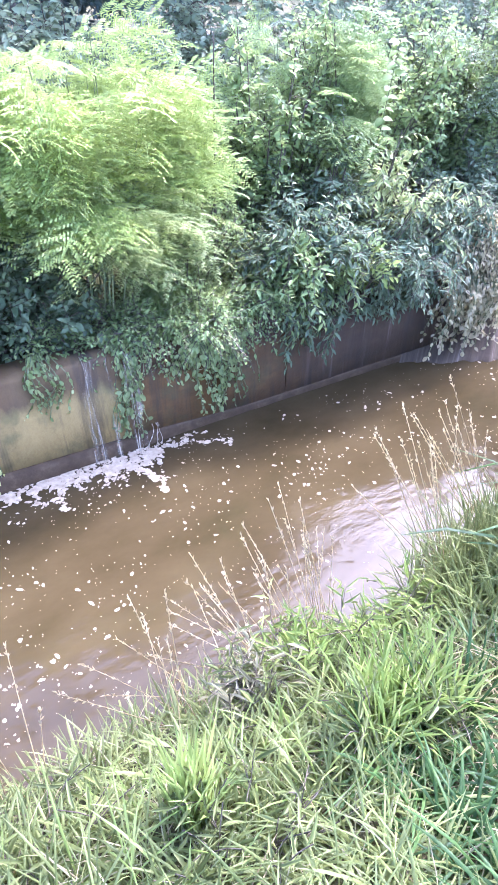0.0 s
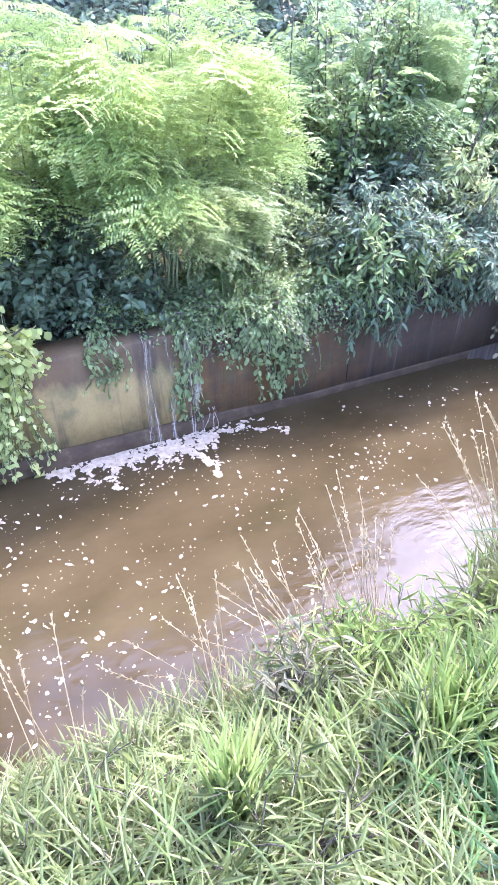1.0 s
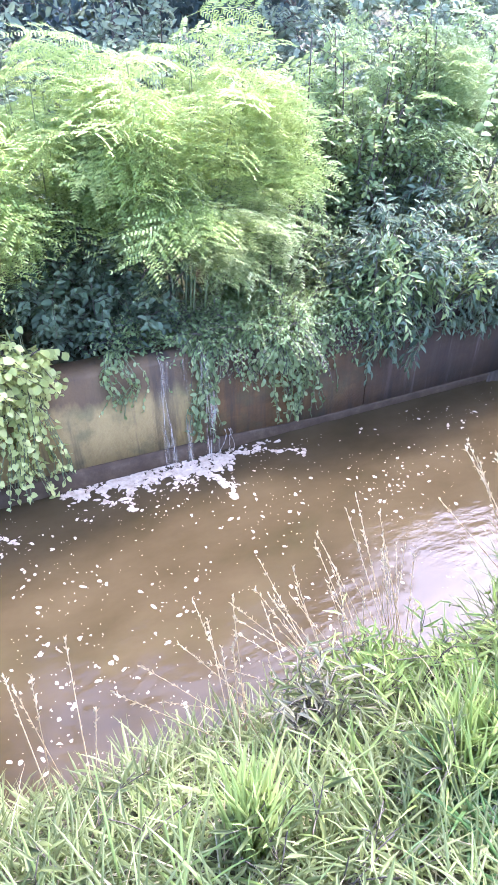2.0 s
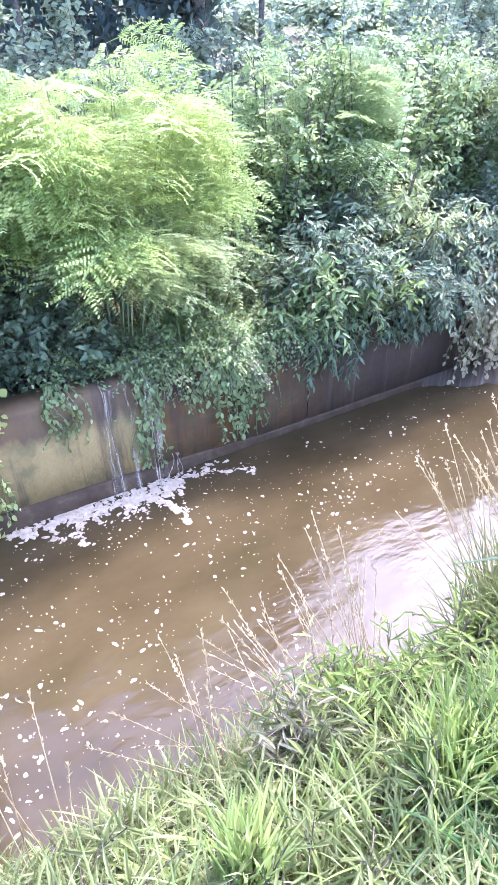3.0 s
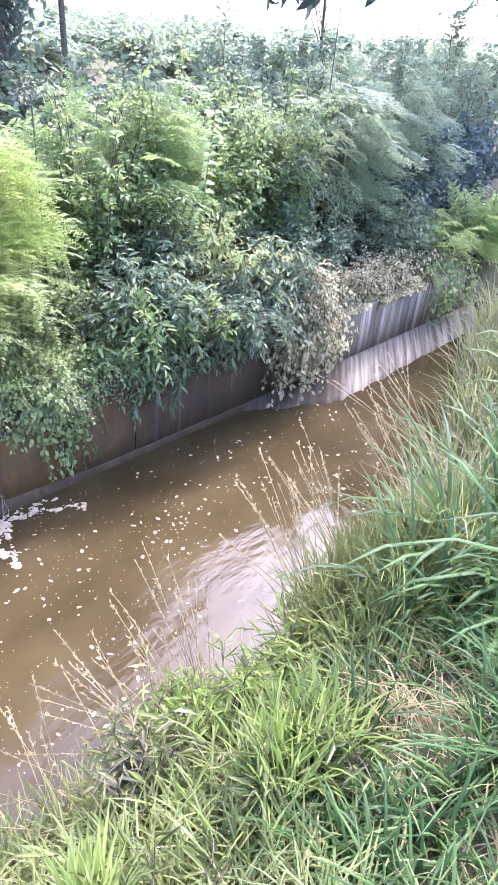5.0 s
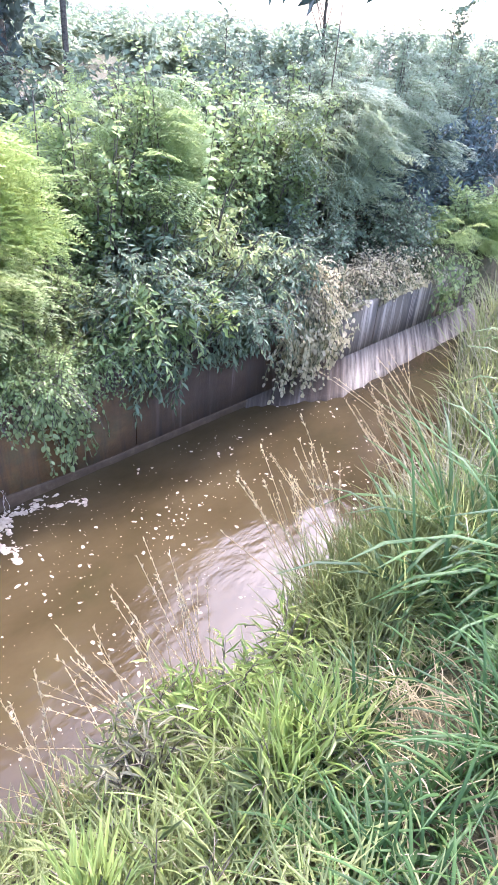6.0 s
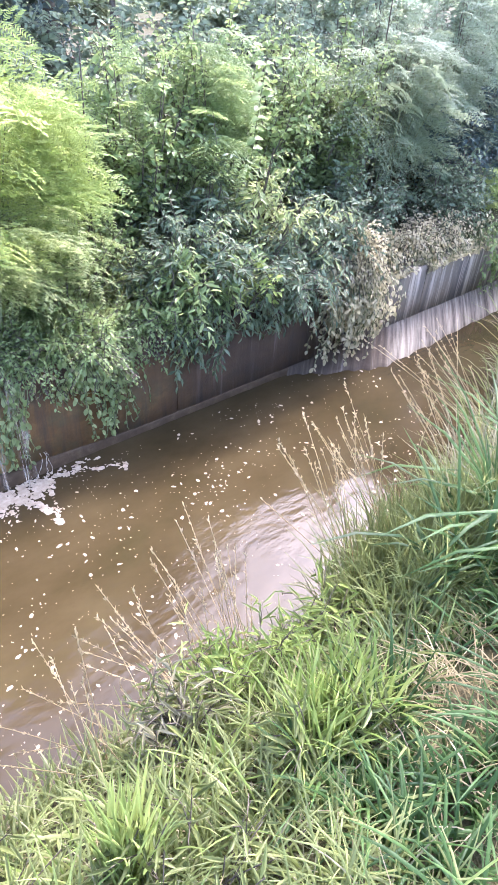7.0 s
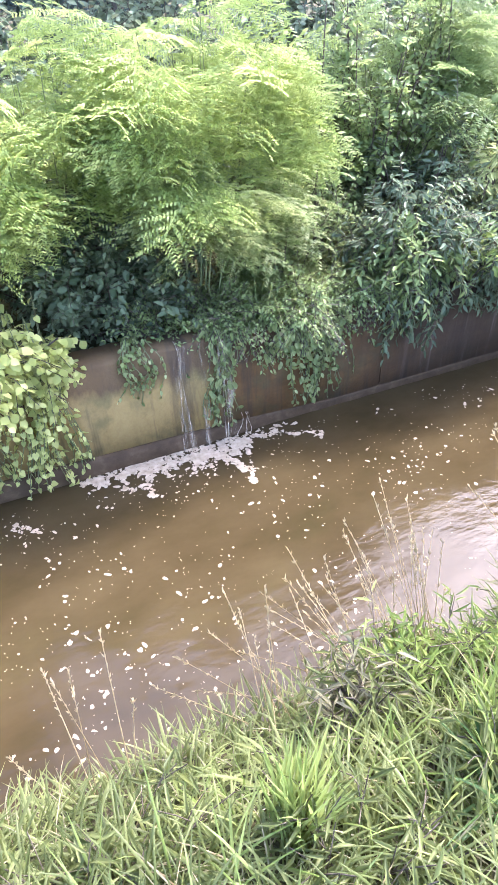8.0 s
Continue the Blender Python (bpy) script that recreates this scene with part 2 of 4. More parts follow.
# ---- mesh helpers ----
def mesh_of(name, verts, faces, material, smooth=False):
    """verts (n, 3) and faces (m, k), all with k corners."""
    verts, faces = np.asarray(verts, np.float32), np.asarray(faces, np.int32)
    me = bpy.data.meshes.new(name)
    m, k = faces.shape
    me.vertices.add(len(verts))
    me.vertices.foreach_set("co", verts.ravel())
    me.loops.add(m * k)
    me.loops.foreach_set("vertex_index", faces.ravel())
    me.polygons.add(m)
    me.polygons.foreach_set("loop_start", np.arange(0, m * k, k, dtype=np.int32))
    if smooth:
        me.polygons.foreach_set("use_smooth", np.ones(m, bool))
    me.materials.append(material)
    me.update(calc_edges=True)
    me.validate()
    return me


def part(name, geo, material, parent, label="", kind="", smooth=False):
    ob = new(name, mesh_of(name, geo[0], geo[1], material, smooth))
    ob.parent = parent
    if parent is not None:
        ob.matrix_parent_inverse = Matrix.Translation(-Vector(parent.location))
    return tagged(ob, label=label, kind=kind)


def thing(name, at, label, category, group=""):
    ob = new(name)
    ob.empty_display_size = 0.1
    ob.location = at
    return tagged(ob, label=label, category=category, group=group)


def joined(*geos):
    vs, fs, n = [], [], 0
    for v, f in geos:
        vs.append(v)
        fs.append(np.asarray(f) + n)
        n += len(v)
    return np.concatenate(vs), np.concatenate(fs)


def unit(v):
    return v / np.maximum(np.linalg.norm(v, axis=-1, keepdims=True), 1e-9)


def ribbon(stations, widths, fold=0.0, curl=0.0):
    """A leaf of length 1 along +y: a midrib and two edges, as quads."""
    v, f = [], []
    for t, w in zip(stations, widths):
        z = -curl * t * t
        v += [(-w, t, z + fold * w), (0, t, z), (w, t, z + fold * w)]
    for i in range(len(stations) - 1):
        a = 3 * i
        f += [(a, a + 1, a + 4, a + 3), (a + 1, a + 2, a + 5, a + 4)]
    return np.array(v, float), np.array(f)


LANCE = ribbon((0, 0.2, 0.5, 0.8, 1), (0.02, 0.13, 0.17, 0.10, 0.01), 0.35, 0.25)
OVAL = ribbon((0, 0.25, 0.6, 0.88, 1), (0.03, 0.27, 0.30, 0.17, 0.02), 0.3, 0.2)


def simple_leaf(w, fold=0.35, curl=0.2):
    """Two halves folded along the midrib."""
    v = np.array([(0, 0, 0), (w, 0.35, fold * w), (0.8 * w, 0.7, fold * w - curl * 0.5), (0, 1, -curl), (-0.8 * w, 0.7, fold * w - curl * 0.5), (-w, 0.35, fold * w)], float)
    return v, np.array([(0, 1, 2, 3), (0, 3, 4, 5)])


SMALL = simple_leaf(0.27)
LONG = simple_leaf(0.16)
WIDE = simple_leaf(0.43, 0.22, 0.2)
NARROW = simple_leaf(0.065, 0.4, 0.35)
HEART = ribbon((-0.1, 0.1, 0.35, 0.7, 1), (0.22, 0.44, 0.45, 0.27, 0.02), 0.22, 0.25)


def placed(template, at, along, normal, size):
    """Copies of a template at points, laid along directions; size per copy."""
    tv, tf = template
    y = unit(along)
    x = unit(np.cross(y, normal))
    z = np.cross(x, y)
    v = at[:, None, :] + size[:, None, None] * (tv[None, :, 0, None] * x[:, None, :] + tv[None, :, 1, None] * y[:, None, :] + tv[None, :, 2, None] * z[:, None, :])
    f = tf[None] + (np.arange(len(at)) * len(tv))[:, None, None]
    return v.reshape(-1, 3), f.reshape(-1, tf.shape[1])


def tubes(paths, radii, sides=5):
    """Round stems along (n, p, 3) paths with (n, p) radii."""
    n, p, _ = paths.shape
    d = unit(np.gradient(paths, axis=1))
    ref = np.where(np.abs(d[..., 2:3]) > 0.9, np.array([1.0, 0, 0]), np.array([0, 0, 1.0]))
    a = unit(np.cross(d, ref))
    b = np.cross(d, a)
    th = np.arange(sides) * 2 * math.pi / sides
    v = paths[:, :, None] + radii[:, :, None, None] * (np.cos(th)[None, None, :, None] * a[:, :, None] + np.sin(th)[None, None, :, None] * b[:, :, None])
    i, j = np.meshgrid(np.arange(p - 1), np.arange(sides), indexing="ij")
    q = np.stack([i * sides + j, i * sides + (j + 1) % sides, (i + 1) * sides + (j + 1) % sides, (i + 1) * sides + j], -1).reshape(-1, 4)
    f = q[None] + (np.arange(n) * p * sides)[:, None, None]
    return v.reshape(-1, 3), f.reshape(-1, 4)


def bent(start, end, sag, points=7):
    """Paths from start to end (n, 3) that bow upwards by sag (n,)."""
    t = np.linspace(0, 1, points)[None, :, None]
    mid = (start + end) / 2
    mid[:, 2] += sag
    return (1 - t) ** 2 * start[:, None] + 2 * t * (1 - t) * mid[:, None] + t**2 * end[:, None]


def along_paths(paths, t):
    """Points and directions at t (n, k) in 0..1 on (n, p, 3) paths."""
    p = paths.shape[1]
    s = np.clip(t, 0, 0.9999) * (p - 1)
    i = s.astype(int)
    w = (s - i)[..., None]
    a = np.take_along_axis(paths, i[..., None].repeat(3, -1), 1)
    b = np.take_along_axis(paths, (i + 1)[..., None].repeat(3, -1), 1)
    return a + (b - a) * w, unit(b - a)


def rand_dirs(shape, up=0.0):
    v = rng.normal(size=(*shape, 3))
    v[..., 2] += up
    return unit(v)


def blades(at, heading, length, lean, width, stations=5, fold=0.5):
    """Grass blades that rise and arch over."""
    n = len(at)
    t = np.linspace(0, 1, stations)
    h = np.stack([np.cos(heading), np.sin(heading), 0 * heading], -1)
    side = np.stack([-h[:, 1], h[:, 0], 0 * heading], -1)
    ang = lean[:, None] * (0.25 + 1.35 * t[None] ** 1.2)
    step = length[:, None] / (stations - 1)
    out = np.cumsum(np.sin(ang) * step, 1) - np.sin(ang[:, :1]) * step
    up = np.cumsum(np.cos(ang) * step, 1) - np.cos(ang[:, :1]) * step
    mid = at[:, None] + out[..., None] * h[:, None] + up[..., None] * np.array([0, 0, 1.0])
    w = (width[:, None] * np.array([0.55, 1, 1, 0.85, 0.5, 0.04])[np.linspace(0, 5, stations).astype(int)][None])[..., None]
    nrm = -np.sin(ang)[..., None] * np.array([0, 0, 1.0]) * -1 - np.cos(ang)[..., None] * h[:, None]
    l, r = mid - side[:, None] * w - nrm * w * fold, mid + side[:, None] * w - nrm * w * fold
    v = np.stack([l, mid, r], 2).reshape(-1, 3)
    a = 3 * np.arange(stations - 1)
    q = np.concatenate([np.stack([a, a + 1, a + 4, a + 3], -1), np.stack([a + 1, a + 2, a + 5, a + 4], -1)])
    f = q[None] + (np.arange(n) * 3 * stations)[:, None, None]
    return v, f.reshape(-1, 4)


# ---- ground, water, wall ----
def shore(x):
    """Where the near bank meets the water, by x."""
    return np.interp(x, [-8, -3, -1.5, -0.6, 0.1, 0.8, 1.6, 2.5, 3.3, 8], [1.98, 2.02, 2.0, 1.95, 2.06, 2.15, 2.42, 2.85, 3.2, 3.4])


def bank_height(x, y):
    s = shore(x)
    d = s - y                                     # in from the shore
    near = np.interp(d, [-0.6, -0.15, 0.0, 0.12, 0.5, 1.0, 2.5, 40], [-0.5, -0.22, -0.02, 0.2, 0.5, 0.66, 0.78, 0.8])
    back = np.interp(y, [3.74, 3.8, 4.6, 6.0, 10, 60], [0.45, 0.5, 0.72, 0.9, 1.0, 1.0])
    z = np.where(y > 3.72, back, np.maximum(near, -0.5))
    return np.where((y > 3.4) & (y <= 3.72), -0.5, z)


def make_ground():
    xs = np.unique(np.round(np.concatenate([[-900, -200, -60, -25, -12], np.arange(-8, 8.01, 0.12), [12, 25, 60, 200, 900]]), 3))
    ys = np.unique(np.round(np.concatenate([[-900, -200, -60, -20, -8, -4], np.arange(-2.5, 7.0, 0.09), [3.72, 3.73, 8, 10, 14, 25, 60, 200, 900]]), 3))
    gx, gy = np.meshgrid(xs, ys, indexing="ij")
    gz = bank_height(np.clip(gx, -8, 8), gy)
    bump = np.array([noise.noise(Vector((x * 2.1, y * 2.1, 0.3))) + 0.5 * noise.noise(Vector((x * 6, y * 6, 4))) for x, y in zip(gx.ravel(), gy.ravel())]).reshape(gx.shape)
    gz = gz + 0.035 * bump * (gz > -0.1)
    v = np.stack([gx, gy, gz], -1).reshape(-1, 3)
    nx, ny = gx.shape
    i, j = np.meshgrid(np.arange(nx - 1), np.arange(ny - 1), indexing="ij")
    a = i * ny + j
    f = np.stack([a, a + ny, a + ny + 1, a + 1], -1).reshape(-1, 4)
    part("ground", (v, f), M_SOIL, None, "dark soil banks with litter along the channel", "structure", True)


make_ground()


def grid_sheet(xs, ys, z):
    gx, gy = np.meshgrid(xs, ys, indexing="ij")
    v = np.stack([gx, gy, np.full_like(gx, z)], -1).reshape(-1, 3)
    nx, ny = gx.shape
    i, j = np.meshgrid(np.arange(nx - 1), np.arange(ny - 1), indexing="ij")
    a = i * ny + j
    return v, np.stack([a, a + ny, a + ny + 1, a + 1], -1).reshape(-1, 4)


part("water", grid_sheet(np.linspace(-30, 30, 41), np.linspace(0.2, 3.7, 12), 0.0), M_WATER, None, "brown muddy water filling the concrete channel", "structure", True)


def wall_top(x):
    return np.interp(x, [-8, -1.7, 0, 1.9, 3.6], [0.65, 0.642, 0.612, 0.482, 0.48])


def ledge(x):
    return np.interp(x, [-8, -2.0, -1.0, -0.3, 0.9, 2.0, 3.6], [0.12, 0.112, 0.085, 0.045, 0.045, 0.06, 0.09])


def toe(x):
    """How far the footing stands out from the wall's face at the water."""
    return np.interp(x, [-8, -1.2, -0.7, 3.6], [0.03, 0.03, 0.015, 0.012])


def profile_strip(xs, rings):
    """A closed section swept along x; rings: (len(xs), k, 2) of y, z."""
    n, k, _ = rings.shape
    v = np.concatenate([np.repeat(xs, k)[:, None], rings.reshape(-1, 2)], 1)
    i, j = np.meshgrid(np.arange(n - 1), np.arange(k), indexing="ij")
    f = np.stack([i * k + j, i * k + (j + 1) % k, (i + 1) * k + (j + 1) % k, (i + 1) * k + j], -1).reshape(-1, 4)
    caps = [[a + 0, a + 1, a + k - 2, a + k - 1] for a in (0, (n - 1) * k)]
    return v, np.concatenate([f, np.array(caps)])


WALL_Y = 3.6
wall = thing("wall_north", (0, WALL_Y, 0), "low weathered concrete retaining wall with stained face along the water", "wall")
wall["kind"] = "structure"


def panel(x0, x1):
    xs = np.linspace(x0, x1, round((x1 - x0) / 0.04) + 1)
    wob = lambda s, a: np.array([a * noise.noise(Vector((x * s, 0.7, s))) for x in xs])
    top, low = wall_top(xs) + wob(5, 0.008), ledge(xs)
    face = WALL_Y + wob(2, 0.006)
    e = np.minimum(1, np.minimum(xs - x0, x1 - xs) / 0.02) * 0.006 - 0.006
    face = face - e
    rings = np.stack([np.stack(np.broadcast_arrays(*p), -1) for p in ((face, low - 0.12), (face, low * 0.6 + top * 0.4), (face + 0.002, top - 0.02), (face + 0.018, top), (np.full_like(xs, WALL_Y + 0.17), top), (np.full_like(xs, WALL_Y + 0.17), low - 0.12))], 1)
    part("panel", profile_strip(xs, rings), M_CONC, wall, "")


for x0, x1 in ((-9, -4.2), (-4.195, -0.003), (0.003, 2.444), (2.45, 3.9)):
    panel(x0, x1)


def footing():
    xs = np.arange(-9, 3.9, 0.03)
    w = toe(xs) + np.array([0.005 * noise.noise(Vector((x * 9, 3, 1))) for x in xs])
    low = ledge(xs)
    rings = np.stack([np.stack(np.broadcast_arrays(*p), -1) for p in ((WALL_Y - w - 0.03, np.full_like(xs, -0.3)), (WALL_Y - w, np.full_like(xs, 0.0)), (WALL_Y - w * 0.95, low - 0.008), (WALL_Y - 0.008, low), (np.full_like(xs, WALL_Y + 0.05), low), (np.full_like(xs, WALL_Y + 0.05), np.full_like(xs, -0.3)))], 1)
    part("footing", profile_strip(xs, rings), M_FOOT, wall, "dark wet concrete footing along the water")


footing()


def apron():
    """A thin limed slab that falls from the wall's foot to the water, its lower edge ragged."""
    us = np.arange(0.95, 4.2, 0.02)
    reach = np.interp(us, [0.95, 1.25, 1.6, 2.05, 2.4, 3.4, 4.2], [0.02, 0.12, 0.24, 0.36, 0.34, 0.29, 0.25])
    reach = reach + np.array([0.018 * noise.noise(Vector((u * 11, 5, 2))) + 0.02 * noise.noise(Vector((u * 4, 8, 2))) for u in us])
    steps = 8
    v, fall = [], []
    for u, r in zip(us, reach):
        for k in range(steps):
            t = k / (steps - 1)
            v.append((u - 1.2 * r * t, WALL_Y - 0.004 - r * t, float(ledge(u)) + 0.004 - (float(ledge(u)) + 0.006) * t ** 1.3 + 0.004 * noise.noise(Vector((u * 8, t * 3, 1)))))
            fall.append((u, r * t, 0.0))
        v.append((u - 1.2 * r, WALL_Y - 0.004 - r, -0.12))
        fall.append((u, r, 0.1))
    k = steps + 1
    i, j = np.meshgrid(np.arange(len(us) - 1), np.arange(k - 1), indexing="ij")
    f = np.stack([i * k + j, i * k + j + 1, (i + 1) * k + j + 1, (i + 1) * k + j], -1).reshape(-1, 4)
    ob = part("apron", (np.array(v), f), M_APRON, wall, "limed concrete apron with white and grey runs at the water", smooth=True)
    ob.data.attributes.new("fall", "FLOAT_VECTOR", "POINT").data.foreach_set("vector", np.array(fall, np.float32).ravel())


apron()


# ---- plants behind the wall ----
def leaf_along(paths, per, template, size, spread=0.9, droop=0.15, t0=0.1, jitter=0.3):
    """Leaves set along twigs, alternating, as one mesh."""
    n = len(paths)
    t = np.linspace(t0, 1.0, per)[None] + rng.uniform(-0.04, 0.04, (n, per))
    p, d = along_paths(paths, np.clip(t, 0, 1))
    side = unit(np.cross(d, rng.normal(size=(n, 1, 3)) * 0.35 + np.array([0, 0, 1.0])))
    sgn = np.where(np.arange(per) % 2 == 0, 1, -1)[None, :, None]
    a = d * 0.6 + side * sgn * spread + rng.normal(size=p.shape) * jitter
    a[..., 2] -= droop
    nrm = rng.normal(size=p.shape) * 0.45 + np.array([0, -0.25, 1.0])
    s = rng.uniform(*size, p.shape[:2]) * (1.0 - 0.25 * t)
    return placed(template, p.reshape(-1, 3), a.reshape(-1, 3), nrm.reshape(-1, 3), s.ravel())


def shrub(name, label, category, base, height, reach, stems, twigs, twig_len, per, template, size, material, lean=(0, 0), sag=0.1, droop=0.15, group="", stem_r=0.008, low=0.15, hang=0.0):
    base = np.array(base, float)
    ob = thing(name, tuple(base), label, category, group)
    r = np.sqrt(rng.uniform(0, 1, stems))
    th = rng.uniform(0, 2 * math.pi, stems)
    start = base + np.stack([0.25 * reach[0] * r * np.cos(th), 0.25 * reach[1] * r * np.sin(th), 0 * r - 0.03], -1)
    end = base + np.stack([reach[0] * r * np.cos(th) + lean[0], reach[1] * r * np.sin(th) + lean[1], height * (1.0 - 0.35 * r) * rng.uniform(0.55, 1.12, stems)], -1)
    paths = bent(start, end, sag * rng.uniform(0.5, 1.5, stems) * height)
    rad = stem_r * np.linspace(1, 0.35, paths.shape[1])[None] * rng.uniform(0.7, 1.2, (stems, 1))
    t = rng.uniform(low, 1, (stems, twigs))
    p, d = along_paths(paths, t)
    dirs = unit(d * 0.5 + rand_dirs((stems, twigs), 0.15))
    q = p + dirs * rng.uniform(*twig_len, (stems, twigs))[..., None]
    q[..., 2] -= hang * rng.uniform(0.3, 1, (stems, twigs))
    p, q = p.reshape(-1, 3), q.reshape(-1, 3)
    tw = bent(p, q, rng.uniform(0, 0.06, len(p)), 5)
    part("branchwork", joined(tubes(paths, rad, 5), tubes(tw[:, ::2], np.full((len(tw), 3), 0.0018), 3)), M_BARK, ob, kind="stuff")
    part("crown", leaf_along(tw, per, template, size, droop=droop), material, ob, kind="stuff")
    return ob


def feather_template(pairs, leaflets, seed):
    """A twice-pinnate leaf of length 1 along +y, drooping, its side fronds uneven."""
    r = random.Random(seed)
    v, f = [], []
    sway = r.uniform(-0.12, 0.12)
    rach = lambda t: np.array([sway * t * t, t, 0.10 * t - 0.42 * t * t])

    def strip(pts, w):
        for p, q in zip(pts[:-1], pts[1:]):
            n = len(v)
            v.extend([p + (-w, 0, 0), p + (w, 0, 0), q + (w, 0, 0), q + (-w, 0, 0)])
            f.append((n, n + 1, n + 2, n + 3))

    strip([rach(t) for t in np.linspace(0, 1, 5)], 0.006)
    for k in range(pairs):
        t = 0.2 + 0.8 * k / (pairs - 1)
        for sx in (-1, 1):
            o = rach(t + r.uniform(-0.03, 0.03))
            ln = 0.42 * (1 - 0.4 * abs(t - 0.45)) * r.uniform(0.75, 1.15)
            d = np.array([sx * r.uniform(0.65, 0.9), r.uniform(0.4, 0.75), r.uniform(-0.35, 0.12)])
            d /= np.linalg.norm(d)
            drop = np.array([0, 0, -r.uniform(0.2, 0.5)])
            c = np.array([-d[1], d[0], 0]) * sx
            for j in range(leaflets):
                s = (j + 0.7) / leaflets
                b = o + d * ln * s + drop * ln * s * s
                for e in (-1, 1):
                    a = c * e * 0.85 + d * 0.4
                    L = 0.62 / leaflets * (1 - 0.5 * abs(s - 0.5)) * r.uniform(0.7, 1.1)
                    wv = d * 0.40 * ln / leaflets
                    n = len(v)
                    dz = np.array([0, 0, -r.uniform(0, 0.035)])
                    v.extend([b - wv * 0.7, b + wv * 0.7, b + a * L + wv * 0.7 + dz, b + a * L - wv * 0.7 + dz])
                    f.append((n, n + 1, n + 2, n + 3))
    return np.array(v), np.array(f)


FEATHER = [feather_template(8, 9, k) for k in range(5)]
FEATHER_FAR = [feather_template(6, 7, k) for k in range(4)]


def feather_shrub(label, base, height, reach, stems, per, size, templates=FEATHER, lean=(0, 0), t0=0.3, material=M_FEATHER):
    base = np.array(base, float)
    ob = thing("feathery_shrub", tuple(base), label, "shrub", "feathery shrubs behind the wall")
    r, th = np.sqrt(rng.uniform(0.02, 1, stems)), rng.uniform(0, 2 * math.pi, stems)
    start = base + np.stack([0.12 * np.cos(th), 0.12 * np.sin(th), 0 * r - 0.04], -1)
    end = base + np.stack([reach[0] * r * np.cos(th) + lean[0], reach[1] * r * np.sin(th) + lean[1], height * (1 - 0.4 * r**2) * rng.uniform(0.8, 1.05, stems)], -1)
    paths = bent(start, end, 0.30 * height * r, 9)
    for k in range(stems):
        part("stem", tubes(paths[k : k + 1], 0.006 * np.linspace(1, 0.25, 9)[None], 6), M_STEM, ob, smooth=True)
    t = np.linspace(t0, 1, per)[None] + rng.uniform(-0.03, 0.03, (stems, per))
    p, d = along_paths(paths, np.clip(t, 0, 1))
    side = rand_dirs((stems, per), 0.0) * np.array([1.0, 0.8, 0.35])
    away = unit((p - base) * np.array([1.0, 1.0, 0.0]) + 1e-4)
    a = unit(d * 0.45 + side * 0.75 + away * 0.55 + np.array([0.12, -0.2, 0.0]))
    a[..., 2] = a[..., 2] * 0.5
    nrm = rng.normal(size=p.shape) * 0.22 + np.array([0, -0.25, 1.0])
    sz = rng.uniform(*size, p.shape[:2]).ravel()
    p, a, nrm = p.reshape(-1, 3), a.reshape(-1, 3), nrm.reshape(-1, 3)
    pick = rng.integers(0, len(templates), len(p))
    geo = joined(*[placed(tm, p[pick == k], a[pick == k], nrm[pick == k], sz[pick == k]) for k, tm in enumerate(templates)])
    part("crown", geo, material, ob, kind="stuff")
    return ob


def vine_drape(name, label, x0, x1, n, drop, template, size, per, material, top=None, y_off=(0.02, 0.10), rise=0.15, group="vines over the wall", singles=0):
    """Vine runners that lie on the wall's top and hang down its face."""
    xs = rng.uniform(x0, x1, n)
    top_z = wall_top(xs) if top is None else np.full(n, top)
    ob = thing(name, ((x0 + x1) / 2, WALL_Y + 0.05, float(np.mean(top_z))), label, "vine", group)
    k = 9
    t = np.linspace(0, 1, k)[None]
    ln = rng.uniform(*drop, n)[:, None]
    over = WALL_Y - rng.uniform(*y_off, n)[:, None]
    y = np.where(t < 0.3, WALL_Y + 0.16 + (over - WALL_Y - 0.16) * t / 0.3, over + 0.015 * np.sin(9 * t))
    lift = rise * rng.uniform(0.15, 1.0, (n, 1)) ** 1.3
    z = top_z[:, None] + np.where(t < 0.3, lift * np.sin(t / 0.3 * math.pi) + 0.02, 0.02 - ln * (t - 0.3) / 0.7)
    x = xs[:, None] + rng.normal(0, 0.05, (n, 1)) * t + 0.03 * np.sin(7 * t + xs[:, None] * 20)
    paths = np.stack([x, y, np.maximum(z, 0.01)], -1)
    part("branchwork", tubes(paths, np.full((n, k), 0.0022), 4), M_STEM, ob, kind="stuff", smooth=True)
    if singles:
        own, paths = paths[:singles], paths[singles:]
        v, f = leaf_along(own, per, template, (1.0, 1.0), spread=1.0, droop=0.5, t0=0.0, jitter=0.5)
        k = len(template[0])
        mesh = mesh_of("leaf", *template, material)
        tv = template[0]
        for q in v.reshape(-1, k, 3):
            root = q[1] - (q[-2] - q[1]) * (tv[1, 1] / (tv[-2, 1] - tv[1, 1]))
            side, up = unit(q[5] - q[3]), unit(q[-2] - q[1])
            up = unit(up - side * np.dot(up, side))
            leaf = new("leaf", mesh)
            leaf.parent = ob
            leaf.matrix_parent_inverse = Matrix.Translation(-Vector(ob.location))
            turn = Matrix(np.stack([side, up, np.cross(side, up)], 1).tolist())
            leaf.matrix_basis = Matrix.LocRotScale(Vector(root), turn.to_quaternion(), Vector((1, 1, 1)) * rng.uniform(*size))
    part("foliage", leaf_along(paths, per, template, size, spread=1.0, droop=0.5, t0=0.0, jitter=0.5), material, ob, kind="stuff")
    return ob


FEATHERY = "yellow-green feathery shrub with fern-like leaves"
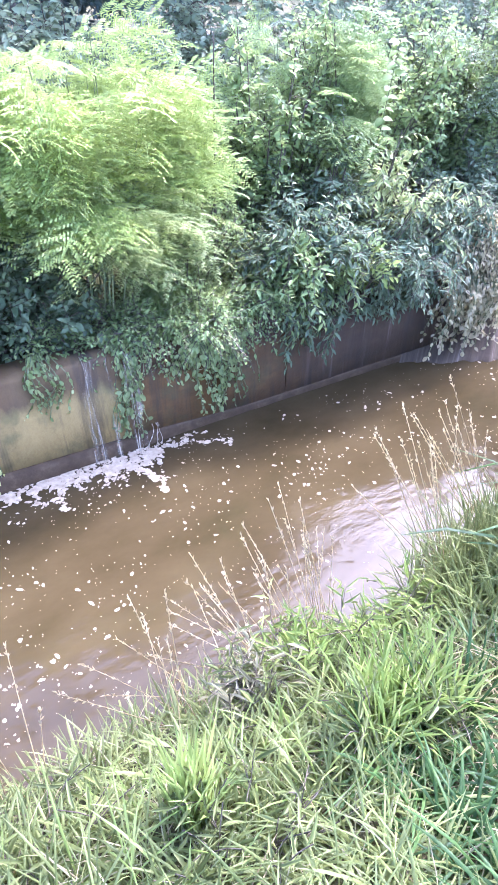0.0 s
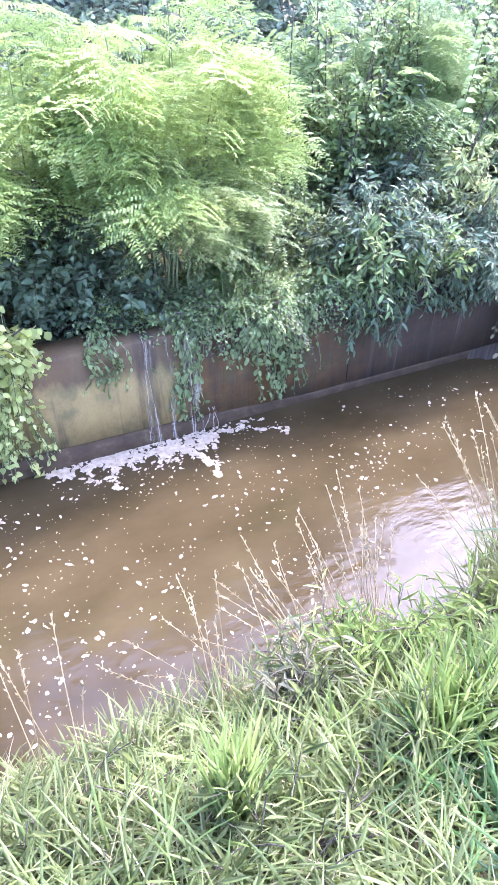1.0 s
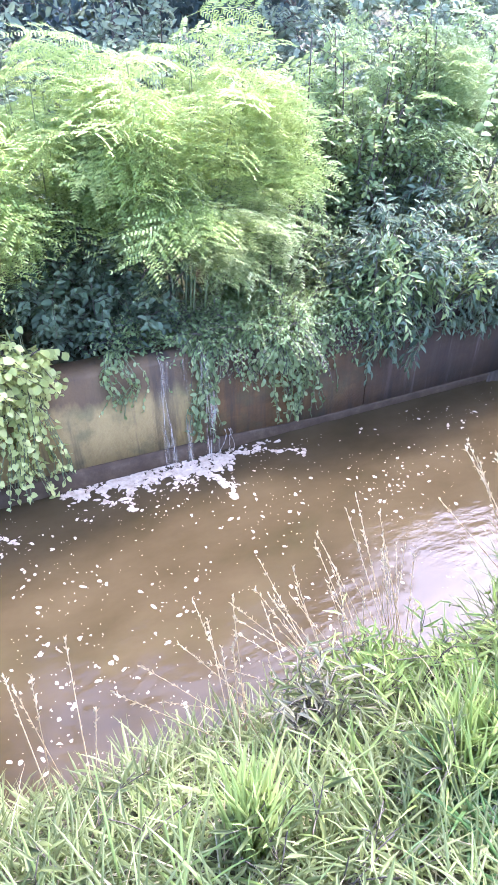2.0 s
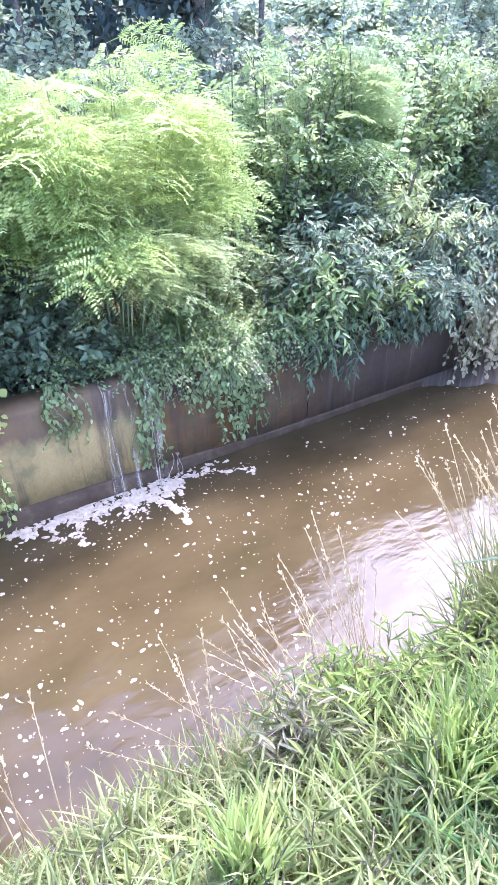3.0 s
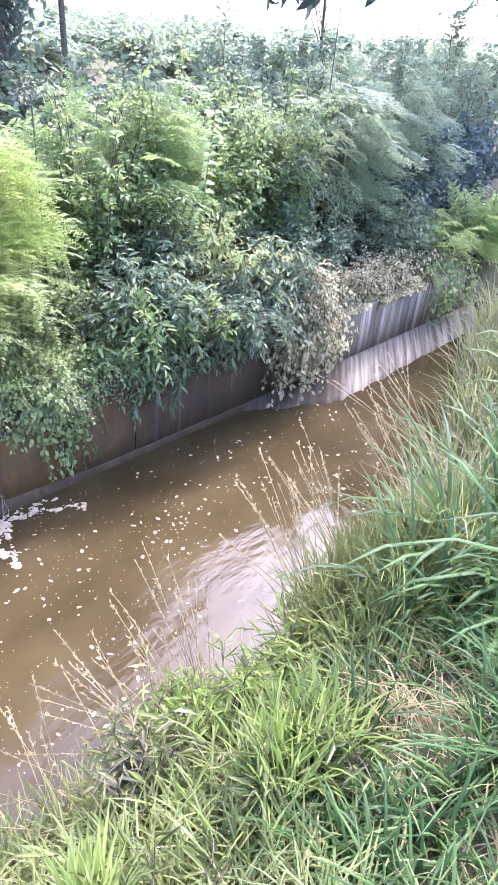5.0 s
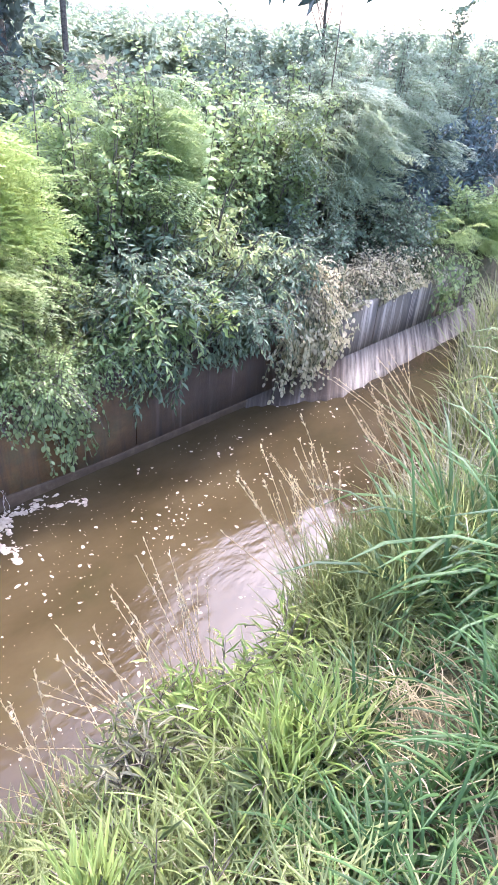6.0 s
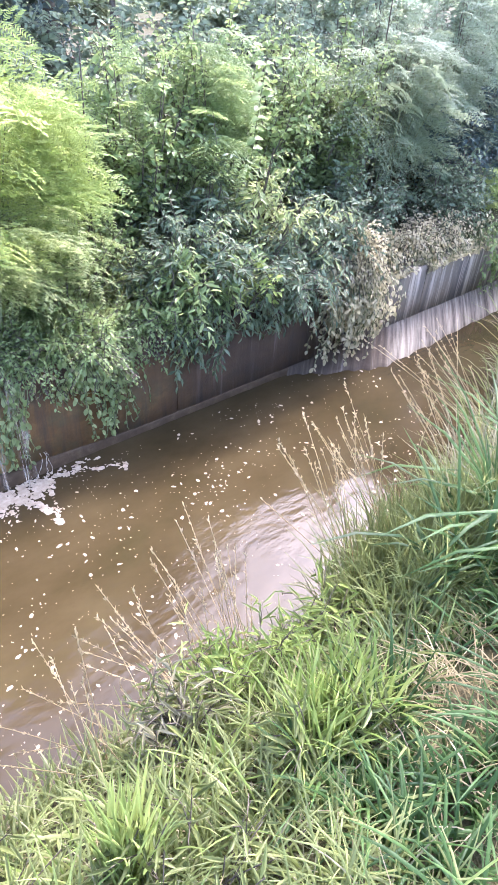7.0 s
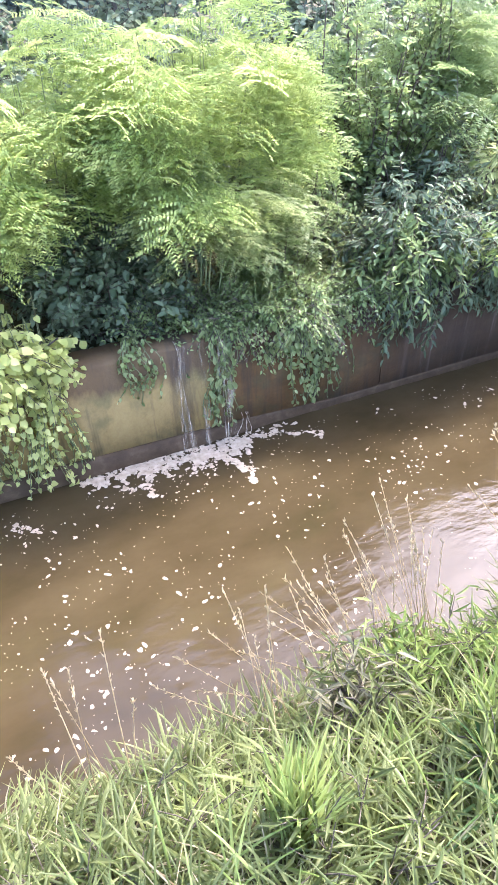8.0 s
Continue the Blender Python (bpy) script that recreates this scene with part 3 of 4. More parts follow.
feather_shrub(FEATHERY + ", arching out over the wall", (-0.88, 4.2, 0.6), 1.55, (0.44, 0.42), 18, 14, (0.26, 0.38), lean=(-0.02, -0.12), t0=0.46)
# darker than its neighbours: the fringe's shade is put into its leaf colour
feather_shrub("feathery shrub drooping low over the wall's top, shade put into its darker green", (-0.95, 4.0, 0.6), 0.85, (0.42, 0.16), 9, 6, (0.22, 0.34), lean=(0.05, -0.16), t0=0.55, material=M_BROAD)
feather_shrub(FEATHERY + ", sunlit beside the broad-leaved vine", (-1.65, 4.3, 0.6), 1.4, (0.66, 0.45), 18, 14, (0.26, 0.38), lean=(0, -0.06), t0=0.46)
feather_shrub(FEATHERY + ", sunlit among others of its kind", (-2.75, 4.3, 0.6), 1.45, (0.8, 0.5), 16, 14, (0.26, 0.38), FEATHER_FAR)
feather_shrub(FEATHERY + ", low in front of the others", (-2.1, 4.05, 0.6), 1.0, (0.3, 0.2), 8, 6, (0.22, 0.32), lean=(0, -0.1), t0=0.6)
feather_shrub("pale green feathery shrub standing high in the thicket", (0.5, 4.42, 0.6), 1.5, (0.5, 0.35), 14, 11, (0.2, 0.32), FEATHER_FAR, t0=0.6, material=M_SMALL)
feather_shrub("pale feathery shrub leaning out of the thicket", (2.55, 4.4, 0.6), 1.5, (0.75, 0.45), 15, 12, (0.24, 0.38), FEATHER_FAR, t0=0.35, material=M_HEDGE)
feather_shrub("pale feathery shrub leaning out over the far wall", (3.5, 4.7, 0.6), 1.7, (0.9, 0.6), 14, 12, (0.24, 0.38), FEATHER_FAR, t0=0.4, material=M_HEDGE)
feather_shrub("low yellow-green feathery shrub at the end of the wall", (4.1, 3.85, 0.5), 0.5, (0.5, 0.3), 14, 12, (0.2, 0.3), FEATHER_FAR, t0=0.2)


def bush(label, x, y, height, rx, ry, stems, twigs, per, template, size, material, lean=(0, 0), z=0.52, twig=(0.10, 0.24), droop=0.2, hang=0.0):
    return shrub("leafy_shrub", label, "shrub", (x, y, z), height, (rx, ry), stems, twigs, twig, per, template, size, material, lean=lean, droop=droop, hang=hang, group="leafy shrubs in the thicket")


# the thicket's shade is partly painted into these shrubs' dark leaves
DARK = "dark green narrow-leaved shrub "
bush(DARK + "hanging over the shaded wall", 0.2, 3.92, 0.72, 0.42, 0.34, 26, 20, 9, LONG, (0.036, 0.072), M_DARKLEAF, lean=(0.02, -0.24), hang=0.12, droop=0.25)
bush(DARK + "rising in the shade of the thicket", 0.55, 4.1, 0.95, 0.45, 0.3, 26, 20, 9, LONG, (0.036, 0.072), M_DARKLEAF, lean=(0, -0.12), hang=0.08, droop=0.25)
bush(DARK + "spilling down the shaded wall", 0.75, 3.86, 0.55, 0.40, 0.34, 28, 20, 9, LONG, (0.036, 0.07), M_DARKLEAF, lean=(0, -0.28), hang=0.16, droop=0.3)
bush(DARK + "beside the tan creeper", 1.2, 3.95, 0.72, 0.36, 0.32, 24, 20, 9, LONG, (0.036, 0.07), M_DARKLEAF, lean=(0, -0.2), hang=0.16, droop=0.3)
bush("paler leafy shoots growing through the dark shrub", 0.15, 3.84, 0.6, 0.40, 0.26, 26, 16, 8, LONG, (0.04, 0.08), M_SMALL, lean=(0, -0.24), hang=0.14, droop=0.3)
bush("paler leafy shoots growing through the dark shrub", 0.8, 3.95, 0.9, 0.5, 0.3, 22, 14, 8, LONG, (0.04, 0.075), M_BROAD, lean=(0, -0.22), hang=0.1, droop=0.3)
bush("one bright yellow-green shoot sticking out of the dark shrub", 0.52, 3.58, 0.36, 0.10, 0.07, 5, 5, 6, LONG, (0.05, 0.08), M_LIME, lean=(-0.02, -0.16), z=0.62, twig=(0.06, 0.14))
bush("shrub below feathery shrubs, shade put into its dark green", -1.45, 4.05, 0.72, 0.65, 0.32, 34, 22, 9, SMALL, (0.04, 0.07), M_DARKLEAF, lean=(0, -0.05))
bush("dense small-leaved shrub with sunlit top behind the wall", 0.3, 4.45, 1.4, 0.6, 0.4, 36, 26, 9, SMALL, (0.034, 0.062), M_SMALL)
bush("dense small-leaved shrub with sunlit top behind the wall", 1.1, 4.55, 1.75, 0.65, 0.45, 40, 28, 9, SMALL, (0.034, 0.062), M_SMALL)
bush("dense small-leaved shrub with sunlit top behind the wall", 1.95, 4.6, 1.85, 0.75, 0.45, 40, 28, 9, SMALL, (0.034, 0.062), M_SMALL)
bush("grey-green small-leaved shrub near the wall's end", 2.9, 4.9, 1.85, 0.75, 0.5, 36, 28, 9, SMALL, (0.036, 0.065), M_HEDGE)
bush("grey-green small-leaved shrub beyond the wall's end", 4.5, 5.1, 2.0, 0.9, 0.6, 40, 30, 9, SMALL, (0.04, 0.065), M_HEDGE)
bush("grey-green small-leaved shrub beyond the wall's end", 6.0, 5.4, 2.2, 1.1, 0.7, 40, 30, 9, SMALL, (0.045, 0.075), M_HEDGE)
bush("shrub below the thicket, shade put into its dark green", 1.9, 4.05, 0.68, 0.75, 0.3, 30, 22, 8, SMALL, (0.035, 0.06), M_DARKLEAF)
bush("shrub below the thicket, shade put into its dark green", 3.1, 4.1, 0.62, 0.8, 0.35, 30, 20, 8, SMALL, (0.035, 0.06), M_DARKLEAF)
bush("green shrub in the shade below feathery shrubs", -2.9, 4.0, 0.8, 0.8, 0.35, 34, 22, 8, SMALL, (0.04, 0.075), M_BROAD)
bush("fine-leaved green shrub between feathery leaves", -0.45, 4.1, 0.75, 0.5, 0.3, 34, 24, 9, SMALL, (0.025, 0.045), M_SMALL)
bush("fine-leaved green growth spilling over the wall's top", -0.55, 3.78, 0.36, 0.52, 0.14, 40, 26, 10, SMALL, (0.018, 0.034), M_SMALL, lean=(0, -0.16), hang=0.16, droop=0.3)
bush("fine-leaved green growth on the wall's top", -1.15, 3.8, 0.3, 0.35, 0.14, 24, 22, 10, SMALL, (0.018, 0.034), M_SMALL, lean=(0, 0.02), hang=0.02, droop=0.3)
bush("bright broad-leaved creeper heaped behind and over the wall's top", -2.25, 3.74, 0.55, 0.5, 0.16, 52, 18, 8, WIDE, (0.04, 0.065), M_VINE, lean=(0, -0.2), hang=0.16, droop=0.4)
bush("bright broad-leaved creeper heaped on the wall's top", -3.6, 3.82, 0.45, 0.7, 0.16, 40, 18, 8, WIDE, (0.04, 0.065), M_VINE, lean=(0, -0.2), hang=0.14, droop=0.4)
bush("tan drying creeper heaped over the wall down towards the apron", 1.5, 3.82, 0.5, 0.26, 0.18, 40, 24, 9, SMALL, (0.024, 0.044), M_DRYVINE, lean=(0, -0.24), hang=0.26, droop=0.3)
bush("drying creeper lying along the far wall's top", 2.45, 3.86, 0.26, 0.75, 0.14, 40, 18, 9, SMALL, (0.022, 0.04), M_DRYVINE, lean=(0, -0.08), hang=0.06, droop=0.3)
bush("grey-green shrub on the bank past the wall", 4.6, 3.9, 0.8, 0.6, 0.35, 30, 22, 8, SMALL, (0.035, 0.06), M_SMALL, z=0.4)
bush("small-leaved green shrub filling the thicket", 0.9, 5.3, 1.5, 0.8, 0.4, 30, 22, 8, SMALL, (0.045, 0.08), M_HEDGE)
bush("small-leaved green shrub filling the thicket", -0.6, 5.2, 1.5, 0.8, 0.4, 30, 22, 8, SMALL, (0.045, 0.08), M_HEDGE)
bush("small-leaved green shrub filling the thicket", -2.2, 5.2, 1.6, 0.9, 0.4, 30, 22, 8, SMALL, (0.045, 0.08), M_HEDGE)
bush("small-leaved green shrub filling the thicket", 2.3, 5.5, 1.7, 0.9, 0.4, 30, 22, 8, SMALL, (0.045, 0.08), M_HEDGE)
# dark leaves fill the gap: its deep shade is put into their colour
bush("shrub deep in the thicket, its shade put into the dark leaf colour", 3.9, 4.45, 1.15, 0.7, 0.4, 34, 22, 8, SMALL, (0.045, 0.075), M_FAR)
bush("shrub deep in the thicket, its shade put into the dark leaf colour", 5.2, 4.6, 1.25, 0.9, 0.4, 34, 22, 8, SMALL, (0.05, 0.08), M_FAR)
# pale growth to the skyline, with the haze put into its leaf colour
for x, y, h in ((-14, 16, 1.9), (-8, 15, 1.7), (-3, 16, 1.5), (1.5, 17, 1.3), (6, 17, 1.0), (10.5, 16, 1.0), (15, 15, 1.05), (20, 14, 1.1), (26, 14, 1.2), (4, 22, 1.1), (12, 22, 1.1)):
    bush("shrub far beyond the channel, haze put into its pale leaf colour", x, y, h, 2.6, 1.4, 30, 22, 7, SMALL, (0.16, 0.28), M_HEDGE, z=0.9, twig=(0.3, 0.8))
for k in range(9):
    bush("shrub far beyond the channel, haze put into its pale leaf colour", -14 + 9.5 * k, 34 - 0.8 * k, 0.95, 5.0, 1.6, 26, 16, 7, SMALL, (0.3, 0.5), M_HEDGE, z=0.95, twig=(0.4, 0.9))
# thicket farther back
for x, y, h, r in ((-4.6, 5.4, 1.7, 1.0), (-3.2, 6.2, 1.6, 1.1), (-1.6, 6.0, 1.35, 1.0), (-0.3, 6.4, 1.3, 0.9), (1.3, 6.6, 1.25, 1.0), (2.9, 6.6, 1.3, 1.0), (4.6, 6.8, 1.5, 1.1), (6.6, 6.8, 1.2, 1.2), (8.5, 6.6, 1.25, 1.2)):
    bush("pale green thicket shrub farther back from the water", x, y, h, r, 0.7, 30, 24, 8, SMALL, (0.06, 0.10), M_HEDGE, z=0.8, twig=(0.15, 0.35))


def tree(label, base, height, crown_r, crown_low, limbs, leaves, size, material, thick=0.25):
    """A trunk with limbs and a ragged crown of leaves clumped about the limb ends."""
    base = np.array(base, float)
    ob = thing("tree", tuple(base), label, "tree", "trees beyond the thicket")
    top = base + (rng.normal(0, 0.15), rng.normal(0, 0.15), height * 0.85)
    trunk = bent(base[None] - (0, 0, 0.1), top[None], np.array([0.1]), 9)
    part("trunk", tubes(trunk, np.linspace(0.11, 0.03, 9)[None] * height * thick, 8), M_BARK, ob, smooth=True)
    p, d = along_paths(trunk, rng.uniform(0.25, 1, (1, limbs)))
    out = rand_dirs((limbs,), 0.35)
    reach = crown_r * rng.uniform(0.5, 1.0, limbs)[:, None]
    end = p[0] + out * reach
    end[:, 2] = np.maximum(end[:, 2], base[2] + crown_low)
    lm = bent(p[0], end, rng.uniform(0, 0.2, limbs), 6)
    for k in range(limbs):
        part("limb", tubes(lm[k : k + 1], np.linspace(0.03, 0.008, 6)[None] * height * thick, 5), M_BARK, ob, smooth=True)
    per = leaves // limbs
    q, _ = along_paths(lm, rng.uniform(0.35, 1.0, (limbs, per)))
    q = q + rng.normal(size=q.shape) * np.array([0.28, 0.28, 0.24]) * crown_r * 0.6
    q[..., 2] = np.maximum(q[..., 2], base[2] + 0.5 * crown_low + rng.uniform(0, 0.1 + 0.3 * crown_low, q.shape[:2]))
    q = q.reshape(-1, 3)
    part("crown", placed(SMALL, q, rand_dirs((len(q),), -0.2), rand_dirs((len(q),), 0.8), rng.uniform(*size, len(q))), material, ob, kind="stuff")


tree("tree beyond the thicket, shade put into its dark leaf colour", (2.3, 9.4, 0.95), 3.6, 1.5, 0.2, 26, 9000, (0.09, 0.16), M_FAR)
tree("tree beyond the thicket, shade put into its dark leaf colour", (0.6, 10.0, 0.95), 3.4, 1.4, 0.2, 24, 8000, (0.09, 0.16), M_FAR)
tree("tree beyond the thicket, haze put into its blue-green leaf colour", (-3.4, 9.5, 0.95), 3.2, 1.5, 0.2, 24, 7000, (0.09, 0.16), M_FAR)
tree("tree beyond the thicket, haze put into its blue-green leaf colour", (-1.6, 10.5, 0.95), 2.9, 1.4, 0.2, 24, 7000, (0.09, 0.16), M_FAR)
tree("tree beyond the thicket, haze put into its pale leaf colour", (-7.0, 9.0, 0.95), 3.8, 1.8, 0.3, 24, 7000, (0.1, 0.17), M_HEDGE)

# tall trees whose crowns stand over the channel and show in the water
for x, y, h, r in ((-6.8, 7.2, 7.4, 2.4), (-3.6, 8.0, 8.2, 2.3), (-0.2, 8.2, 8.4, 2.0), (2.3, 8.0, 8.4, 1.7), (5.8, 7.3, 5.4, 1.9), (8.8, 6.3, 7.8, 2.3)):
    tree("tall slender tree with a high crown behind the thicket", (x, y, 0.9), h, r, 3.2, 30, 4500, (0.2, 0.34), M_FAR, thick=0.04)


def sapling():
    base = np.array((0.78, 4.05, 0.6))
    ob = thing("sapling", tuple(base), "upright young sapling with paired yellow-green leaves", "sapling")
    path = bent(base[None], base[None] + np.array([[0.0, -0.2, 1.3]]), np.array([0.0]), 12)
    part("stem", tubes(path, np.linspace(0.007, 0.002, 12)[None], 6), M_STEM, ob, smooth=True)
    t = np.repeat(np.linspace(0.4, 1, 15), 2)[None] + rng.uniform(-0.02, 0.0, (1, 30))
    n = t.shape[1]
    p, d = along_paths(path, t)
    sgn = np.where(np.arange(n) % 2 == 0, 1.0, -1.0)
    a = np.stack([sgn, rng.uniform(-0.6, 0.1, n), rng.uniform(-0.35, 0.3, n)], -1)
    nrm = rng.normal(size=(n, 3)) * 0.25 + (0, -0.5, 1)
    sz = rng.uniform(0.045, 0.085, n)
    for k in range(n):
        part("leaf", placed(OVAL, p[0][k : k + 1], a[k : k + 1], nrm[k : k + 1], sz[k : k + 1]), M_SPIKE, ob)


sapling()

def bare_stem(x, y, z0, z1, lean):
    ob = thing("bare_stem", (x, y, z0), "thin bare upright stem standing out of the thicket", "stem", "bare stems in the thicket")
    path = bent(np.array([[x, y, z0]]), np.array([[x + lean, y, z1]]), np.array([0.05]), 10)
    part("stem", tubes(path, np.linspace(0.008, 0.003, 10)[None], 6), M_BARK, ob, smooth=True)


for stem in ((2.55, 4.5, 0.55, 2.75, 0.03), (-0.25, 4.05, 0.5, 1.95, 0.02), (-1.05, 4.0, 0.5, 1.5, 0.03)):
    bare_stem(*stem)

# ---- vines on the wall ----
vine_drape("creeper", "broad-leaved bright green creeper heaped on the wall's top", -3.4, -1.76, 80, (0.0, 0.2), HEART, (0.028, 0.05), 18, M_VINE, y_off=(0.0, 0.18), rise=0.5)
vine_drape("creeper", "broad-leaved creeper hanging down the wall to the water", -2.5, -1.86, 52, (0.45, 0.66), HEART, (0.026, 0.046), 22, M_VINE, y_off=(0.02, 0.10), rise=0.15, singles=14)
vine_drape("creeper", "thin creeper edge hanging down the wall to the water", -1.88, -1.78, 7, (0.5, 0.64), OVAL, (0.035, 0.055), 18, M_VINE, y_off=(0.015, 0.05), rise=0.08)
vine_drape("creeper", "small-leaved creeper hanging on the ochre wall", -1.50, -1.36, 11, (0.18, 0.30), OVAL, (0.022, 0.038), 17, M_BROAD, y_off=(0.012, 0.035), rise=0.04)
vine_drape("creeper", "wet creeper strands hanging beside the trickling water", -1.07, -0.96, 14, (0.40, 0.56), OVAL, (0.03, 0.05), 20, M_BROAD, y_off=(0.015, 0.06), rise=0.08)
vine_drape("creeper", "thin looping creeper with dry tan leaves on the brown wall", -0.88, -0.60, 9, (0.16, 0.34), OVAL, (0.028, 0.045), 15, M_DRYVINE, y_off=(0.01, 0.03), rise=0.04)
vine_drape("creeper", "leafy creeper fringe hanging from the grass over the wall", -0.72, -0.30, 30, (0.10, 0.30), OVAL, (0.03, 0.05), 16, M_BROAD, y_off=(0.02, 0.08), rise=0.12)
vine_drape("creeper", "leafy creeper tail hanging from the grass over the wall", -0.60, -0.42, 22, (0.36, 0.54), OVAL, (0.03, 0.05), 20, M_BROAD, y_off=(0.02, 0.07), rise=0.1)
vine_drape("creeper", "thin creeper strands with small leaves on the wall", -0.34, -0.24, 5, (0.40, 0.52), OVAL, (0.026, 0.042), 16, M_SMALL, y_off=(0.01, 0.04), rise=0.08)
vine_drape("creeper", "leafy shoots hanging over the shaded wall", -0.1, 0.3, 20, (0.08, 0.34), LANCE, (0.045, 0.075), 16, M_DARKLEAF, y_off=(0.03, 0.14), rise=0.12)
vine_drape("creeper", "leafy shoots hanging over the shaded wall", 0.3, 1.2, 34, (0.02, 0.18), LANCE, (0.045, 0.075), 16, M_DARKLEAF, y_off=(0.03, 0.14), rise=0.14)
vine_drape("creeper", "tan drying creeper heaped over the wall down to the apron", 1.12, 1.62, 100, (0.05, 0.50), OVAL, (0.035, 0.06), 17, M_DRYVINE, y_off=(0.03, 0.24), rise=0.42)
vine_drape("creeper", "drying creeper tail trailing down to the apron", 1.35, 1.85, 26, (0.25, 0.46), OVAL, (0.03, 0.055), 15, M_DRYVINE, y_off=(0.03, 0.22), rise=0.2)
vine_drape("creeper", "drying creeper lying along the far wall's top", 1.6, 3.4, 110, (0.0, 0.06), OVAL, (0.03, 0.055), 13, M_DRYVINE, y_off=(-0.08, 0.03), rise=0.28)
vine_drape("creeper", "yellow-green creeper hiding the wall's end", 3.1, 3.8, 34, (0.1, 0.45), OVAL, (0.03, 0.055), 16, M_SMALL, y_off=(0.02, 0.2), rise=0.2)


# ---- grass ----
def grass(name, label, n, xr, yr, length, lean, width, material, keep=None, head=None, z=None, fold=0.5):
    x, y = rng.uniform(*xr, n), rng.uniform(*yr, n)
    if keep is not None:
        ok = keep(x, y)
        x, y = x[ok], y[ok]
    n = len(x)
    zz = bank_height(x, y) - 0.02 if z is None else np.full(n, z)
    at = np.stack([x, y, zz], -1)
    hd = rng.uniform(0, 2 * math.pi, n) if head is None else rng.normal(head[0], head[1], n)
    size = np.array([0.95 + 0.55 * noise.noise(Vector((a * 2.6, b * 2.6, 9))) + 0.25 * noise.noise(Vector((a * 7, b * 7, 3))) for a, b in zip(x, y)])
    ob = new(name, mesh_of(name, *blades(at, hd, rng.uniform(*length, n) * size, rng.uniform(*lean, n), rng.uniform(*width, n), fold=fold), material))
    return tagged(ob, label=label, category="grass", kind="stuff")


def clumps(scale, cut, seed):
    return lambda x, y: np.array([noise.noise(Vector((a * scale, b * scale, seed))) for a, b in zip(x, y)]) > cut


def bare(x, y):
    """The trodden patch with straw, where little grows."""
    return (((x + 0.60) / 0.36) ** 2 + ((y - 1.20) / 0.13) ** 2 < 1) | (((x + 0.9) / 0.26) ** 2 + ((y - 0.88) / 0.11) ** 2 < 1)


# corner of the bank where pale blades are thinned to imitate shade
dim = lambda x, y: (x > -1.15) & (y < 1.28)
on_bank = lambda x, y: (y < shore(x) - 0.02) & ~bare(x, y) & ~(dim(x, y) & (rng.uniform(0, 1, len(x)) < 0.8))
tall_zone = lambda x, y: (x > -0.36 + 0.5 * np.abs(y - 1.45)) & (y < shore(x) - 0.42 - 0.10 * np.clip(x, 0, 2)) & (y > 1.26 - 0.35 * (x + 0.4))
mid_zone = lambda x, y: (x > -0.5) & (x < 0.25) & (y > 1.5) & (y < shore(x) - 0.04)
grass("bank_grass", "dense green grass on the near bank", 27000, (-4.2, 0.9), (0.3, 2.1), (0.12, 0.27), (0.5, 1.5), (0.0016, 0.0036), M_GRASS, keep=on_bank)
grass("bank_grass", "broad arching grass blades on the near bank", 2400, (-4.2, 0.9), (0.3, 2.0), (0.16, 0.32), (0.8, 1.8), (0.003, 0.0055), M_GRASS, keep=on_bank)
grass("bank_grass", "short yellowing grass under the green on the near bank", 5000, (-4.2, 0.9), (0.3, 2.1), (0.08, 0.22), (0.5, 1.5), (0.0010, 0.0024), M_YELLOW, keep=on_bank)
grass("bank_grass", "tufts of bright young grass on the near bank", 1700, (-4.0, 0.5), (0.5, 1.95), (0.2, 0.36), (0.2, 0.9), (0.0018, 0.0036), M_LIME, keep=lambda x, y: on_bank(x, y) & clumps(2.4, 0.05, 5)(x, y))
grass("bank_grass", "one bright upright tuft of young grass on the near bank", 110, (-1.70, -1.60), (1.42, 1.52), (0.28, 0.42), (0.06, 0.3), (0.003, 0.0055), M_LIME)
grass("bank_grass", "pale green grass leaning over the water's edge", 3600, (-0.6, 0.3), (1.4, 2.1), (0.25, 0.48), (0.2, 0.9), (0.002, 0.004), M_GRASS, keep=mid_zone)
grass("tall_grass", "tall dark green grass with arching blades on the bank", 6500, (-0.5, 5.0), (0.6, 3.2), (0.38, 0.78), (0.4, 1.45), (0.005, 0.011), M_TALL, keep=tall_zone)
# dark blades bring that corner's shade in by colour
grass("bank_grass", "grass by the trodden straw patch, shade put into its dark green", 6500, (-1.2, 0.9), (0.3, 1.35), (0.14, 0.36), (0.5, 1.5), (0.0025, 0.0055), M_TALL, keep=lambda x, y: ~bare(x, y))
grass("fading_grass", "yellowing grass with bent tops along the water's edge", 4200, (0.1, 5.0), (1.2, 3.4), (0.28, 0.55), (0.25, 0.9), (0.0018, 0.004), M_YELLOW, keep=lambda x, y: (y < shore(x) - 0.06) & (y > shore(x) - 0.5), head=(2.0, 1.2))
grass("fading_grass", "yellow-green grass on the bank near the wall's end", 4200, (0.9, 6.0), (1.6, 3.4), (0.35, 0.65), (0.25, 1.0), (0.003, 0.006), M_GRASS, keep=lambda x, y: (y < shore(x) - 0.02) & (y > shore(x) - 1.0))
grass("reed_grass", "slender grass standing in the thicket behind the wall", 800, (-0.65, 0.6), (3.75, 4.2), (0.3, 0.75), (0.3, 1.3), (0.0014, 0.003), M_GRASS)
grass("creeping_grass", "fine green grass spilling over the wall's top", 4600, (-0.95, 0.1), (3.64, 4.1), (0.12, 0.28), (0.5, 1.6), (0.0013, 0.0028), M_SMALL, z=0.6, head=(-1.6, 1.3))
